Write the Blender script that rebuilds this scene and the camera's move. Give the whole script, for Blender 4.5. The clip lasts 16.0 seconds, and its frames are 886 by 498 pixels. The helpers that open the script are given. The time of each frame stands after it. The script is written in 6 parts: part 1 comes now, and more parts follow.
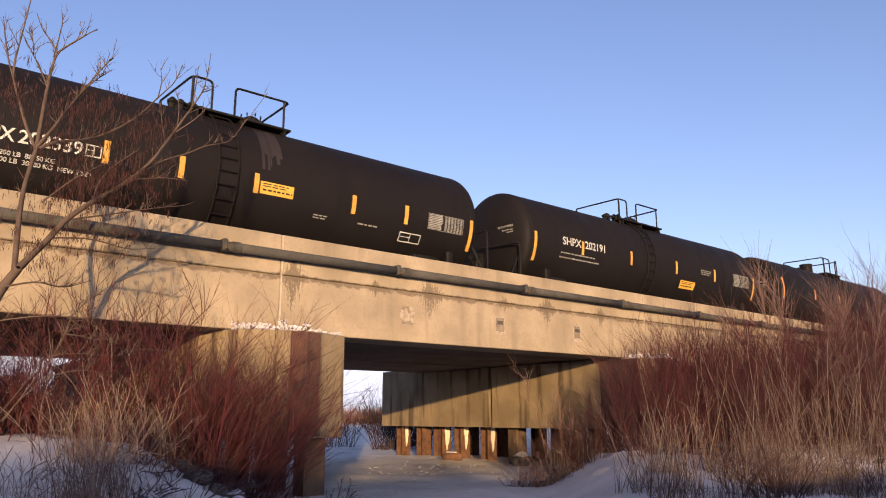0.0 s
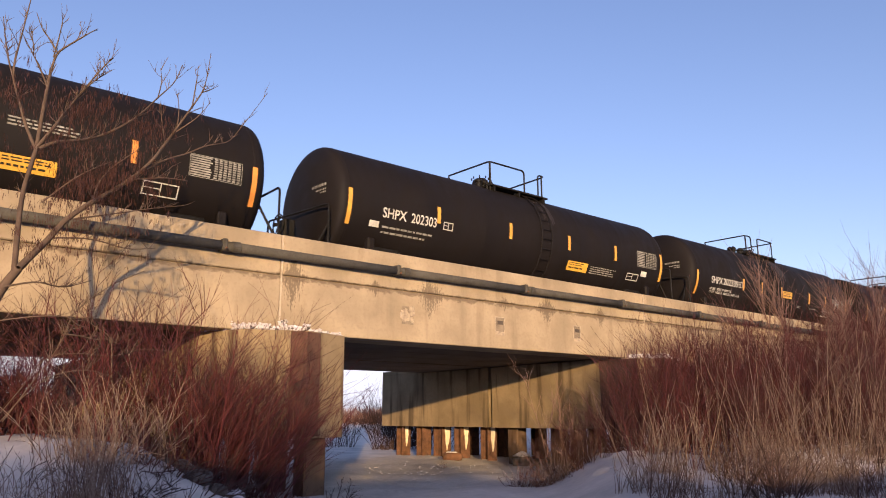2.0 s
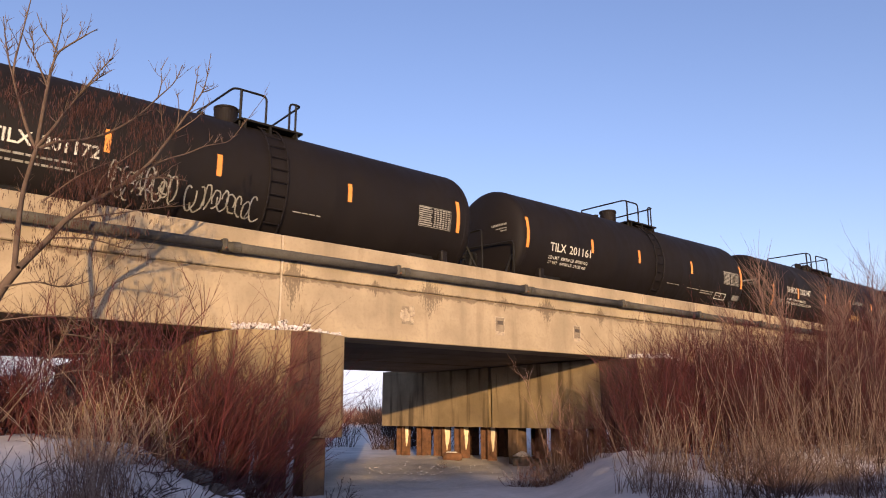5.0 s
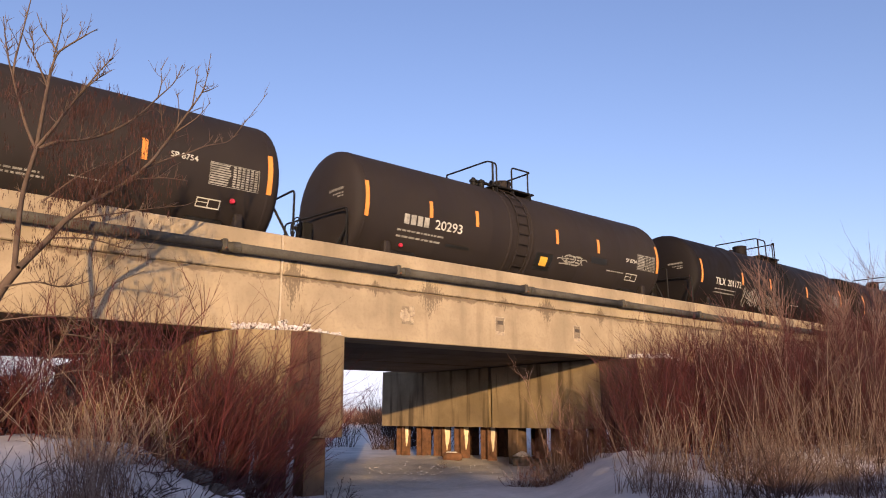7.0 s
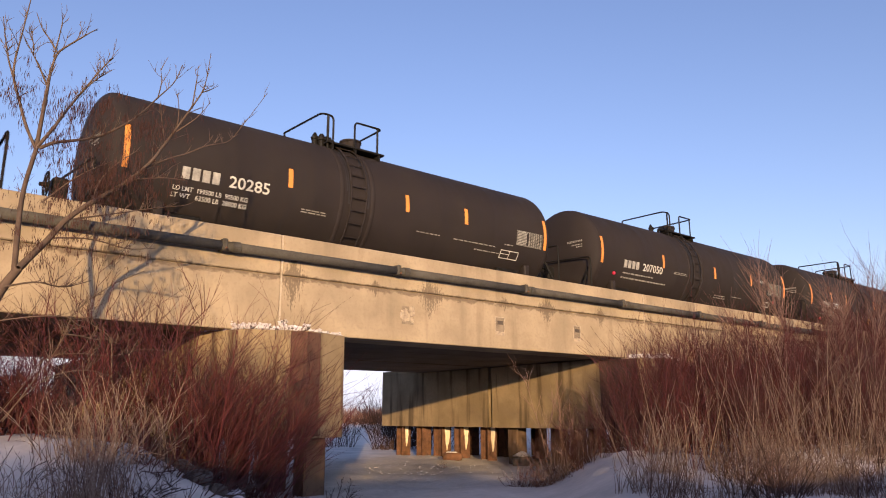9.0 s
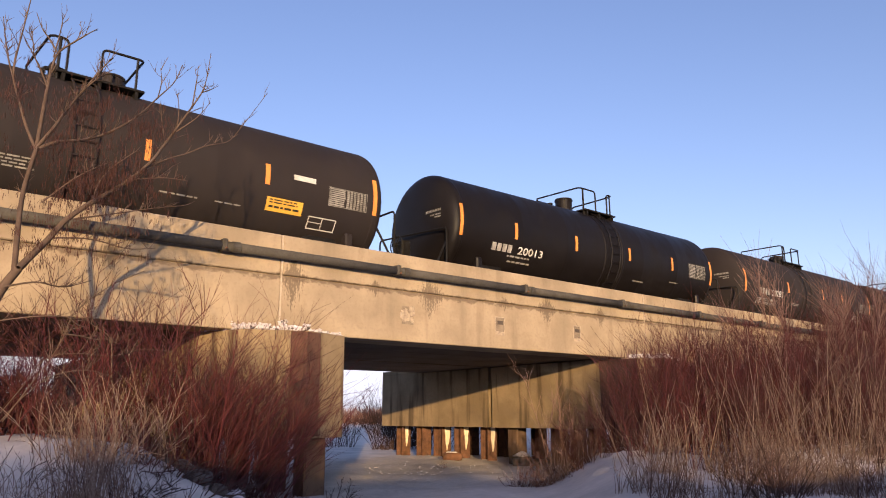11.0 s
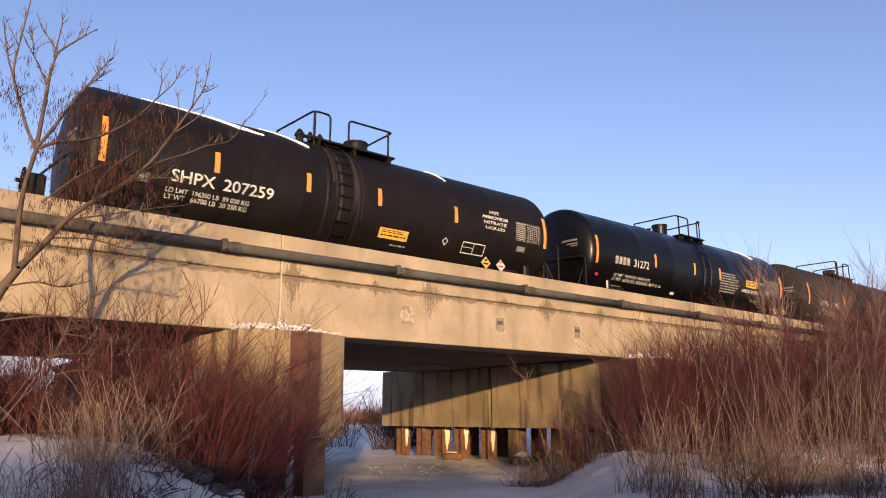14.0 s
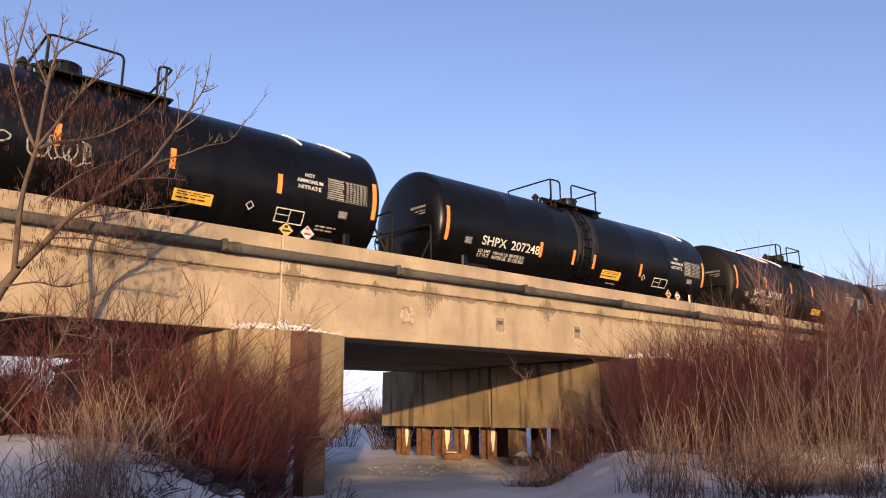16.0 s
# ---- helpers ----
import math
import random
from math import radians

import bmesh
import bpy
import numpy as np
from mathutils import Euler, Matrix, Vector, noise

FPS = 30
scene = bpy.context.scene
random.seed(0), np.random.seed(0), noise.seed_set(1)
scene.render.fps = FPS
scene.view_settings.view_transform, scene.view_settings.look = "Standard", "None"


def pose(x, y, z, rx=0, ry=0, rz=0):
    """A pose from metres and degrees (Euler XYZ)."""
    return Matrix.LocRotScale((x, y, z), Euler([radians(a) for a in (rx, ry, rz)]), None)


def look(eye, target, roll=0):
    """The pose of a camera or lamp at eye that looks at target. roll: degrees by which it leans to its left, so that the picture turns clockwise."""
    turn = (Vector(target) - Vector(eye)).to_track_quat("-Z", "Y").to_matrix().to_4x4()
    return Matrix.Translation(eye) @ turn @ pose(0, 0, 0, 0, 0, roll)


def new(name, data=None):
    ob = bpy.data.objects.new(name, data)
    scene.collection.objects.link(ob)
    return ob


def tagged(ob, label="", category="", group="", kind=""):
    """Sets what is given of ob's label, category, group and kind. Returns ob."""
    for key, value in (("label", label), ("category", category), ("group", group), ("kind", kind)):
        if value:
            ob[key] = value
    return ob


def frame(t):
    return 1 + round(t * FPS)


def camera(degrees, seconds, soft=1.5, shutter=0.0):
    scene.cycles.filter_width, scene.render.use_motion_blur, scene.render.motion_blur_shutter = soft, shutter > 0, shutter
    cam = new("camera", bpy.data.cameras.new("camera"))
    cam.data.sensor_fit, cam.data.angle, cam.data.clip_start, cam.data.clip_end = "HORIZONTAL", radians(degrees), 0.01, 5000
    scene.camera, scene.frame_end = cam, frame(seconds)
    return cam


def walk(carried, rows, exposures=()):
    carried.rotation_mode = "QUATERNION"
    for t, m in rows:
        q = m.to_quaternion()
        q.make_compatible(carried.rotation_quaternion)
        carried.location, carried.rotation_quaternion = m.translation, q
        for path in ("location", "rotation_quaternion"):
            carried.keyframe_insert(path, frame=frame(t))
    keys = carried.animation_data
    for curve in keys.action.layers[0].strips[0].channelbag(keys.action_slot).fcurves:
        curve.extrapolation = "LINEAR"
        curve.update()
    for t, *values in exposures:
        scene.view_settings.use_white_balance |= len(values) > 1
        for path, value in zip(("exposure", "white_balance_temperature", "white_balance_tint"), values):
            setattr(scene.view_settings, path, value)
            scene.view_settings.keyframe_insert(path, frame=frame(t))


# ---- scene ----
# The track runs along +x; the camera stands at the origin on the frozen creek and the train leaves to the right.
EYE = 1.45
cam = camera(62.97, 16.0, soft=1.0, shutter=0.05)
yaw, pitch = radians(50.678), radians(12.953)
aim = (math.cos(yaw) * math.cos(pitch), math.sin(yaw) * math.cos(pitch), EYE + math.sin(pitch))
shot = look((0, 0, EYE), aim, -0.279)
walk(cam, [(0, shot), (16, shot)], exposures=[(0, 0.74, 5350, 44), (6.5, 0.72, 5350, 44), (9, 0.7, 5350, 44), (11.5, 0.75, 5350, 44), (13, 0.77, 5350, 44), (16, 0.78, 5350, 44)])

# ---- sky and sun ----
SUN = Vector((-0.68, -1.0, 0.135)).normalized()
world = bpy.data.worlds.new("sky")
scene.world = world
world.use_nodes = True
wn = world.node_tree.nodes
sky = wn.new("ShaderNodeTexSky")
sky.sky_type, sky.sun_disc = "NISHITA", False
sky.sun_elevation, sky.sun_rotation = math.asin(SUN.z), math.atan2(SUN.x, SUN.y)
sky.air_density, sky.dust_density, sky.ozone_density = 1.0, 1.0, 1.15
wn["Background"].inputs["Strength"].default_value = 0.15
# pale winter haze: the yellow of the clear-air horizon is drawn towards white
sep, comb, floor_g, floor_b = wn.new("ShaderNodeSeparateColor"), wn.new("ShaderNodeCombineColor"), wn.new("ShaderNodeMath"), wn.new("ShaderNodeMath")
wl = world.node_tree.links
wl.new(sky.outputs[0], sep.inputs[0])
for node, share, chan in ((floor_g, 1.03, 1), (floor_b, 0.84, 2)):
    scaled = wn.new("ShaderNodeMath")
    scaled.operation, node.operation = "MULTIPLY", "MAXIMUM"
    wl.new(sep.outputs[0], scaled.inputs[0])
    scaled.inputs[1].default_value = share
    wl.new(sep.outputs[chan], node.inputs[0])
    wl.new(scaled.outputs[0], node.inputs[1])
    wl.new(node.outputs[0], comb.inputs[chan])
wl.new(sep.outputs[0], comb.inputs[0])
tint = wn.new("ShaderNodeMix")
tint.data_type, tint.blend_type = "RGBA", "MULTIPLY"
tint.inputs["Factor"].default_value = 1.0
tint.inputs[7].default_value = (1.0, 1.0, 0.92, 1)
wl.new(comb.outputs[0], tint.inputs[6])
wl.new(tint.outputs[2], wn["Background"].inputs[0])
sun = new("sun", bpy.data.lights.new("sun", "SUN"))
sun.data.energy, sun.data.angle, sun.data.color = 4.6, radians(0.6), (1.0, 0.7, 0.19)
sun.matrix_basis = look(SUN * 60, (0, 0, 0))


# ---- materials ----
def material(name, colour, rough=0.8, metal=0.0, vary=0.25, scale=3.0, bump=0.0, bump_scale=30.0, dark=None, coat=0.0, spec=0.5):
    """Plain procedural surface: two scales of colour noise and fine relief."""
    m = bpy.data.materials.new(name)
    m.use_nodes = True
    n, l = m.node_tree.nodes, m.node_tree.links
    b = n["Principled BSDF"]
    b.inputs["Roughness"].default_value, b.inputs["Metallic"].default_value = rough, metal
    b.inputs["Coat Weight"].default_value, b.inputs["Specular IOR Level"].default_value = coat, spec
    co = n.new("ShaderNodeTexCoord")
    a, c = n.new("ShaderNodeTexNoise"), n.new("ShaderNodeTexNoise")
    for tex, k in ((a, scale), (c, scale * 9)):
        tex.inputs["Scale"].default_value, tex.inputs["Detail"].default_value = k, 5
        l.new(co.outputs["Object"], tex.inputs["Vector"])
    mix = n.new("ShaderNodeMath")
    mix.operation = "MULTIPLY_ADD"
    l.new(c.outputs["Fac"], mix.inputs[0])
    mix.inputs[1].default_value = 0.45
    l.new(a.outputs["Fac"], mix.inputs[2])
    ramp = n.new("ShaderNodeValToRGB")
    low = dark or tuple(v * (1 - vary) for v in colour)
    high = tuple(min(1, v * (1 + vary * 0.6)) for v in colour)
    ramp.color_ramp.elements[0].position, ramp.color_ramp.elements[0].color = 0.5, (*low, 1)
    ramp.color_ramp.elements[1].position, ramp.color_ramp.elements[1].color = 0.95, (*high, 1)
    l.new(mix.outputs[0], ramp.inputs[0])
    l.new(ramp.outputs[0], b.inputs["Base Color"])
    if bump:
        t = n.new("ShaderNodeTexNoise")
        t.inputs["Scale"].default_value, t.inputs["Detail"].default_value = bump_scale, 4
        l.new(co.outputs["Object"], t.inputs["Vector"])
        bp = n.new("ShaderNodeBump")
        bp.inputs["Strength"].default_value, bp.inputs["Distance"].default_value = bump, 0.02
        l.new(t.outputs["Fac"], bp.inputs["Height"])
        l.new(bp.outputs[0], b.inputs["Normal"])
    return m




# ---- mesh tools ----
class Shape:
    """Collects vertices and faces for one mesh."""

    def __init__(self):
        self.v, self.f = [], []

    def add(self, verts, faces):
        k = len(self.v)
        self.v += [tuple(p) for p in verts]
        self.f += [tuple(i + k for i in f) for f in faces]
        return self

    def box(self, x0, x1, y0, y1, z0, z1):
        p = [(x, y, z) for z in (z0, z1) for y in (y0, y1) for x in (x0, x1)]
        return self.add(p, [(0, 2, 3, 1), (4, 5, 7, 6), (0, 1, 5, 4), (2, 6, 7, 3), (0, 4, 6, 2), (1, 3, 7, 5)])

    def block(self, x0, x1, y0, y1, z0, z1, c=0.02):
        """A box with chamfered edges."""
        bm = bmesh.new()
        bmesh.ops.create_cube(bm, size=1)
        for q in bm.verts:
            q.co = ((x0 + x1) / 2 + q.co.x * (x1 - x0), (y0 + y1) / 2 + q.co.y * (y1 - y0), (z0 + z1) / 2 + q.co.z * (z1 - z0))
        bmesh.ops.bevel(bm, geom=list(bm.edges), offset=c, segments=1, affect="EDGES")
        return self.take(bm)

    def take(self, bm):
        bm.verts.index_update()
        self.add([q.co[:] for q in bm.verts], [[q.index for q in f.verts] for f in bm.faces])
        bm.free()
        return self

    def tube(self, pts, r, n=6, r1=None, cap=True):
        """A round bar along points; r1 is the radius at its end."""
        pts = [Vector(p) for p in pts]
        r1 = r if r1 is None else r1
        k, last, ref = len(self.v), len(pts) - 1, None
        for i, p in enumerate(pts):
            d = (pts[min(i + 1, last)] - pts[max(i - 1, 0)]).normalized()
            if ref is None:
                ref = Vector((0, 0, 1)) if abs(d.z) < 0.8 else Vector((1, 0, 0))
            a = d.cross(ref).normalized()
            b = d.cross(a)
            ref = -b
            rr = r + (r1 - r) * i / max(last, 1)
            ref = a.cross(d)
            for j in range(n):
                w = 2 * math.pi * j / n
                self.v.append(tuple(p + (a * math.cos(w) + b * math.sin(w)) * rr))
        for i in range(last):
            for j in range(n):
                u, w = k + i * n + j, k + i * n + (j + 1) % n
                self.f.append((u, w, w + n, u + n))
        if cap:
            self.f.append(tuple(range(k + n - 1, k - 1, -1)))
            self.f.append(tuple(range(k + last * n, k + last * n + n)))
        return self

    def lathe(self, profile, axis="x", n=48, at=(0, 0, 0)):
        """Turns (along, radius) pairs round an axis."""
        k = len(self.v)
        for s, r in profile:
            for j in range(n):
                w = 2 * math.pi * j / n
                c, d = r * math.cos(w), r * math.sin(w)
                q = {"x": (s, c, d), "y": (d, s, c), "z": (c, d, s)}[axis]
                self.v.append((q[0] + at[0], q[1] + at[1], q[2] + at[2]))
        for i in range(len(profile) - 1):
            for j in range(n):
                u, w = k + i * n + j, k + i * n + (j + 1) % n
                self.f.append((u, w, w + n, u + n))
        if profile[0][1] > 1e-4:
            self.f.append(tuple(range(k + n - 1, k - 1, -1)))
        if profile[-1][1] > 1e-4:
            e = k + (len(profile) - 1) * n
            self.f.append(tuple(range(e, e + n)))
        return self

    def prism(self, outline, z0, z1):
        """An upright prism over a plan outline, counter-clockwise."""
        n = len(outline)
        p = [(x, y, z0) for x, y in outline] + [(x, y, z1) for x, y in outline]
        return self.add(p, [tuple(range(n - 1, -1, -1)), tuple(range(n, 2 * n))] + [(i, (i + 1) % n, n + (i + 1) % n, n + i) for i in range(n)])

    def mesh(self, name, mat, smooth=False):
        me = bpy.data.meshes.new(name)
        me.from_pydata(self.v, [], self.f)
        me.materials.append(mat)
        if smooth:
            me.polygons.foreach_set("use_smooth", [True] * len(me.polygons))
        me.update()
        return me


def part(name, shape, mat, parent=None, label="", smooth=False):
    """One mesh object, under a thing if a parent is given."""
    ob = new(name, shape if isinstance(shape, bpy.types.Mesh) else shape.mesh(name, mat, smooth))
    if parent is not None:
        ob.parent = parent
    if label:
        ob["label"] = label
    return ob


def thing(name, label, category, group="", kind="", at=None):
    ob = new(name)
    ob.empty_display_size = 0.2
    if at is not None:
        ob.matrix_basis = at
    return tagged(ob, label, category, group, kind)


TRACK_Y, RAIL = 15.21, 3.89
R, AX = 1.49, 2.57

# ---- ground ----
def smooth(a, b, x):
    t = min(max((x - a) / (b - a), 0.0), 1.0)
    return t * t * (3 - 2 * t)


def ground_z(x, y):
    """Snow level: flat creek with a bank on either side, and an added ridge behind the camera."""
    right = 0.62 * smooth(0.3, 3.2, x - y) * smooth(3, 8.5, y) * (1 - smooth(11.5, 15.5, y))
    left = 1.15 * smooth(5.2, 2.6, x) * smooth(5.5, 10.2, y) * (1 - 0.6 * smooth(19, 30, y))
    near = 0.1 * noise.noise(Vector((x * 0.45, y * 0.45, 0))) + 0.035 * noise.noise(Vector((x * 1.7, y * 1.7, 3)))
    far = smooth(60, 160, math.hypot(x, y)) * 0.6
    heaps = left / 1.15 + right / 0.62
    near += heaps * (0.09 * noise.noise(Vector((x * 2.1, y * 2.1, 8))) + 0.06 * noise.noise(Vector((x * 4.5, y * 4.5, 5))))
    # unseen ridge added behind the camera, its height set to shade the low ground
    rise = (0.1 + 0.85 * smooth(0, -7, x) + 0.22 * smooth(-9.3, -12, x)) * smooth(-17, -13.5, y)
    bank = (2.6 + rise) * smooth(-5.5, -11, y) * (1 - smooth(26, 60, x))
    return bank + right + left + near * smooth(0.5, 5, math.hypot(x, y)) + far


def snow_material():
    m = material("snow", (0.57, 0.51, 0.47), 0.75, vary=0.22, scale=0.9, bump=1.0, bump_scale=7)
    return m


SNOW = snow_material()
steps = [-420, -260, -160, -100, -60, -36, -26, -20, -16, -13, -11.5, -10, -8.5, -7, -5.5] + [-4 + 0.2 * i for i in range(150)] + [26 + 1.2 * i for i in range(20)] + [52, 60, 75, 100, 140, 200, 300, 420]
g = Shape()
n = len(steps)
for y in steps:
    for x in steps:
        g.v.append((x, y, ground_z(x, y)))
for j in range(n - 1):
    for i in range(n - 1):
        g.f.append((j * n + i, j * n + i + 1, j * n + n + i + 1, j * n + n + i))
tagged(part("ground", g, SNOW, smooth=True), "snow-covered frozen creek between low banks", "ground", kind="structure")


# ---- bridge ----
def concrete(name, base, dark, drips=(), groove=4.05, streaks=0.3):
    """Weathered concrete: cloudy tone, vertical streaks, dark drips under drains."""
    m = bpy.data.materials.new(name)
    m.use_nodes = True
    n, l = m.node_tree.nodes, m.node_tree.links
    b = n["Principled BSDF"]
    b.inputs["Roughness"].default_value, b.inputs["Specular IOR Level"].default_value = 0.92, 0.2
    co = n.new("ShaderNodeTexCoord")

    def tex(scale, stretch, detail=5):
        mp, t = n.new("ShaderNodeMapping"), n.new("ShaderNodeTexNoise")
        mp.inputs["Scale"].default_value = stretch
        t.inputs["Scale"].default_value, t.inputs["Detail"].default_value = scale, detail
        l.new(co.outputs["Object"], mp.inputs[0])
        l.new(mp.outputs[0], t.inputs["Vector"])
        return t.outputs["Fac"]

    def calc(op, a, b_):
        q = n.new("ShaderNodeMath")
        q.operation = op
        for k, val in enumerate((a, b_)):
            if isinstance(val, (int, float)):
                q.inputs[k].default_value = val
            else:
                l.new(val, q.inputs[k])
        return q.outputs[0]

    def span(val, a, b_):
        r = n.new("ShaderNodeMapRange")
        r.interpolation_type = "SMOOTHSTEP"
        r.inputs["From Min"].default_value, r.inputs["From Max"].default_value = a, b_
        l.new(val, r.inputs["Value"])
        return r.outputs[0]

    def blend(fac, a, b_):
        q = n.new("ShaderNodeMix")
        q.data_type = "RGBA"
        l.new(fac, q.inputs["Factor"])
        for k, val in ((6, a), (7, b_)):
            if isinstance(val, tuple):
                q.inputs[k].default_value = (*val, 1)
            else:
                l.new(val, q.inputs[k])
        return q.outputs[2]

    cloud, grain, blot = tex(0.9, (1, 1, 1), 6), tex(14, (1, 1, 1), 3), tex(2.6, (1, 1, 1.3), 7)
    streak = tex(3.2, (1.0, 1.0, 0.12), 5)
    col = blend(span(cloud, 0.32, 0.7), tuple(v * 0.8 for v in base), tuple(min(1, v * 1.15) for v in base))
    col = blend(calc("MULTIPLY", span(blot, 0.52, 0.68), 0.28), col, tuple(0.5 * (p + q) for p, q in zip(base, dark)))
    col = blend(calc("MULTIPLY", span(grain, 0.45, 0.75), 0.25), col, tuple(v * 0.6 for v in base))
    col = blend(calc("MULTIPLY", span(streak, 0.54 - 0.06 * streaks, 0.74 - 0.06 * streaks), streaks), col, dark)
    if drips:
        sep = n.new("ShaderNodeSeparateXYZ")
        l.new(co.outputs["Object"], sep.inputs[0])
        rag, fleck = tex(20, (1.6, 1, 0.12), 7), tex(26, (1.2, 1, 0.7), 7)
        total = None
        for dx, wide, deep in drips:
            off = calc("DIVIDE", calc("ABSOLUTE", calc("SUBTRACT", sep.outputs["X"], dx), 0), wide)
            fall = calc("DIVIDE", calc("SUBTRACT", groove + 0.02, sep.outputs["Z"]), deep)
            rise = calc("MULTIPLY", calc("MAXIMUM", calc("MULTIPLY", fall, -1.0), 0.0), 1.6)
            one = calc("SUBTRACT", calc("SUBTRACT", 1.0, off), calc("ADD", calc("MAXIMUM", fall, 0.0), rise))
            total = one if total is None else calc("MAXIMUM", total, one)
        ragged = calc("ADD", calc("MULTIPLY", calc("SUBTRACT", rag, 0.5), 1.7), calc("MULTIPLY", calc("SUBTRACT", fleck, 0.5), 1.5))
        wet = span(calc("ADD", total, ragged), 0.3, 0.62)
        wet = calc("MULTIPLY", wet, span(total, 0.0, 0.25))
        col = blend(calc("MULTIPLY", wet, 0.66), col, (dark[0] * 0.6, dark[1] * 0.6, dark[2] * 0.6))
        # thin dirt line and specks along the groove
        line = calc("SUBTRACT", 1.0, calc("DIVIDE", calc("ABSOLUTE", calc("SUBTRACT", sep.outputs["Z"], groove - 0.03), 0), 0.16))
        speck = span(calc("ADD", calc("MULTIPLY", calc("MAXIMUM", line, 0.0), 0.55), calc("MULTIPLY", tex(7, (1, 1, 1.5), 8), 0.9)), 0.74, 0.95)
        col = blend(calc("MULTIPLY", speck, 0.8), col, dark)
    l.new(col, b.inputs["Base Color"])
    bump = n.new("ShaderNodeBump")
    bump.inputs["Strength"].default_value, bump.inputs["Distance"].default_value = 0.35, 0.015
    l.new(calc("ADD", grain, cloud), bump.inputs["Height"])
    l.new(bump.outputs[0], b.inputs["Normal"])
    return m


GIRDER = concrete("girder_concrete", (0.305, 0.238, 0.16), (0.12, 0.085, 0.058), ((6.4, 0.42, 1.0), (8.3, 0.22, 0.35), (9.75, 0.62, 0.75), (13.5, 0.6, 0.6), (3.1, 0.35, 0.55), (12.0, 0.3, 0.35), (15.6, 0.4, 0.5)))
PIER = concrete("pier_concrete", (0.225, 0.166, 0.097), (0.06, 0.042, 0.026), streaks=0.85)
# darker, browner concrete for the square piles
BROWNCONCRETE = concrete("dark_brown_concrete", (0.125, 0.08, 0.052), (0.06, 0.036, 0.025), streaks=0.7)
# underside concrete with a darkened base: the deep under-deck shade is in its colour
SHADESOFFIT = concrete("shade_toned_soffit", (0.11, 0.088, 0.072), (0.045, 0.036, 0.03))
GROUT = material("pale_grout", (0.4, 0.33, 0.25), 0.95, vary=0.25, scale=6, bump=0.5)
LIPGROUT = material("rough_grout", (0.34, 0.27, 0.195), 0.95, vary=0.35, scale=14, bump=0.7)
POCKET = material("pocket_shade", (0.2, 0.155, 0.11), 0.95, vary=0.3, scale=6, bump=0.4)
GALV = material("weathered_pipe", (0.062, 0.056, 0.05), 0.8, vary=0.35, scale=3, spec=0.2)
RUST = material("rust", (0.12, 0.055, 0.028), 0.9, vary=0.55, scale=5, bump=0.4)
BALLAST = material("ballast", (0.13, 0.12, 0.11), 0.95, vary=0.5, scale=9, bump=1.0, bump_scale=25)
TIMBER = material("tie_timber", (0.06, 0.045, 0.035), 0.95, vary=0.4)
RAILSTEEL = material("rail_steel", (0.2, 0.17, 0.15), 0.35, metal=0.8, vary=0.3)
PLATE = material("stained_steel", (0.082, 0.038, 0.023), 0.9, vary=0.5, scale=3)
PALEPATCH = material("pale_patch", (0.72, 0.62, 0.48), 0.4, vary=0.2, scale=8, bump=0.4)
DARKFACING = material("dark_brown_facing", (0.04, 0.019, 0.015), 0.9, vary=0.5, scale=3)
DRIFT = material("drifted_snow", (0.56, 0.52, 0.55), 0.7, vary=0.15, bump=0.5, bump_scale=12)

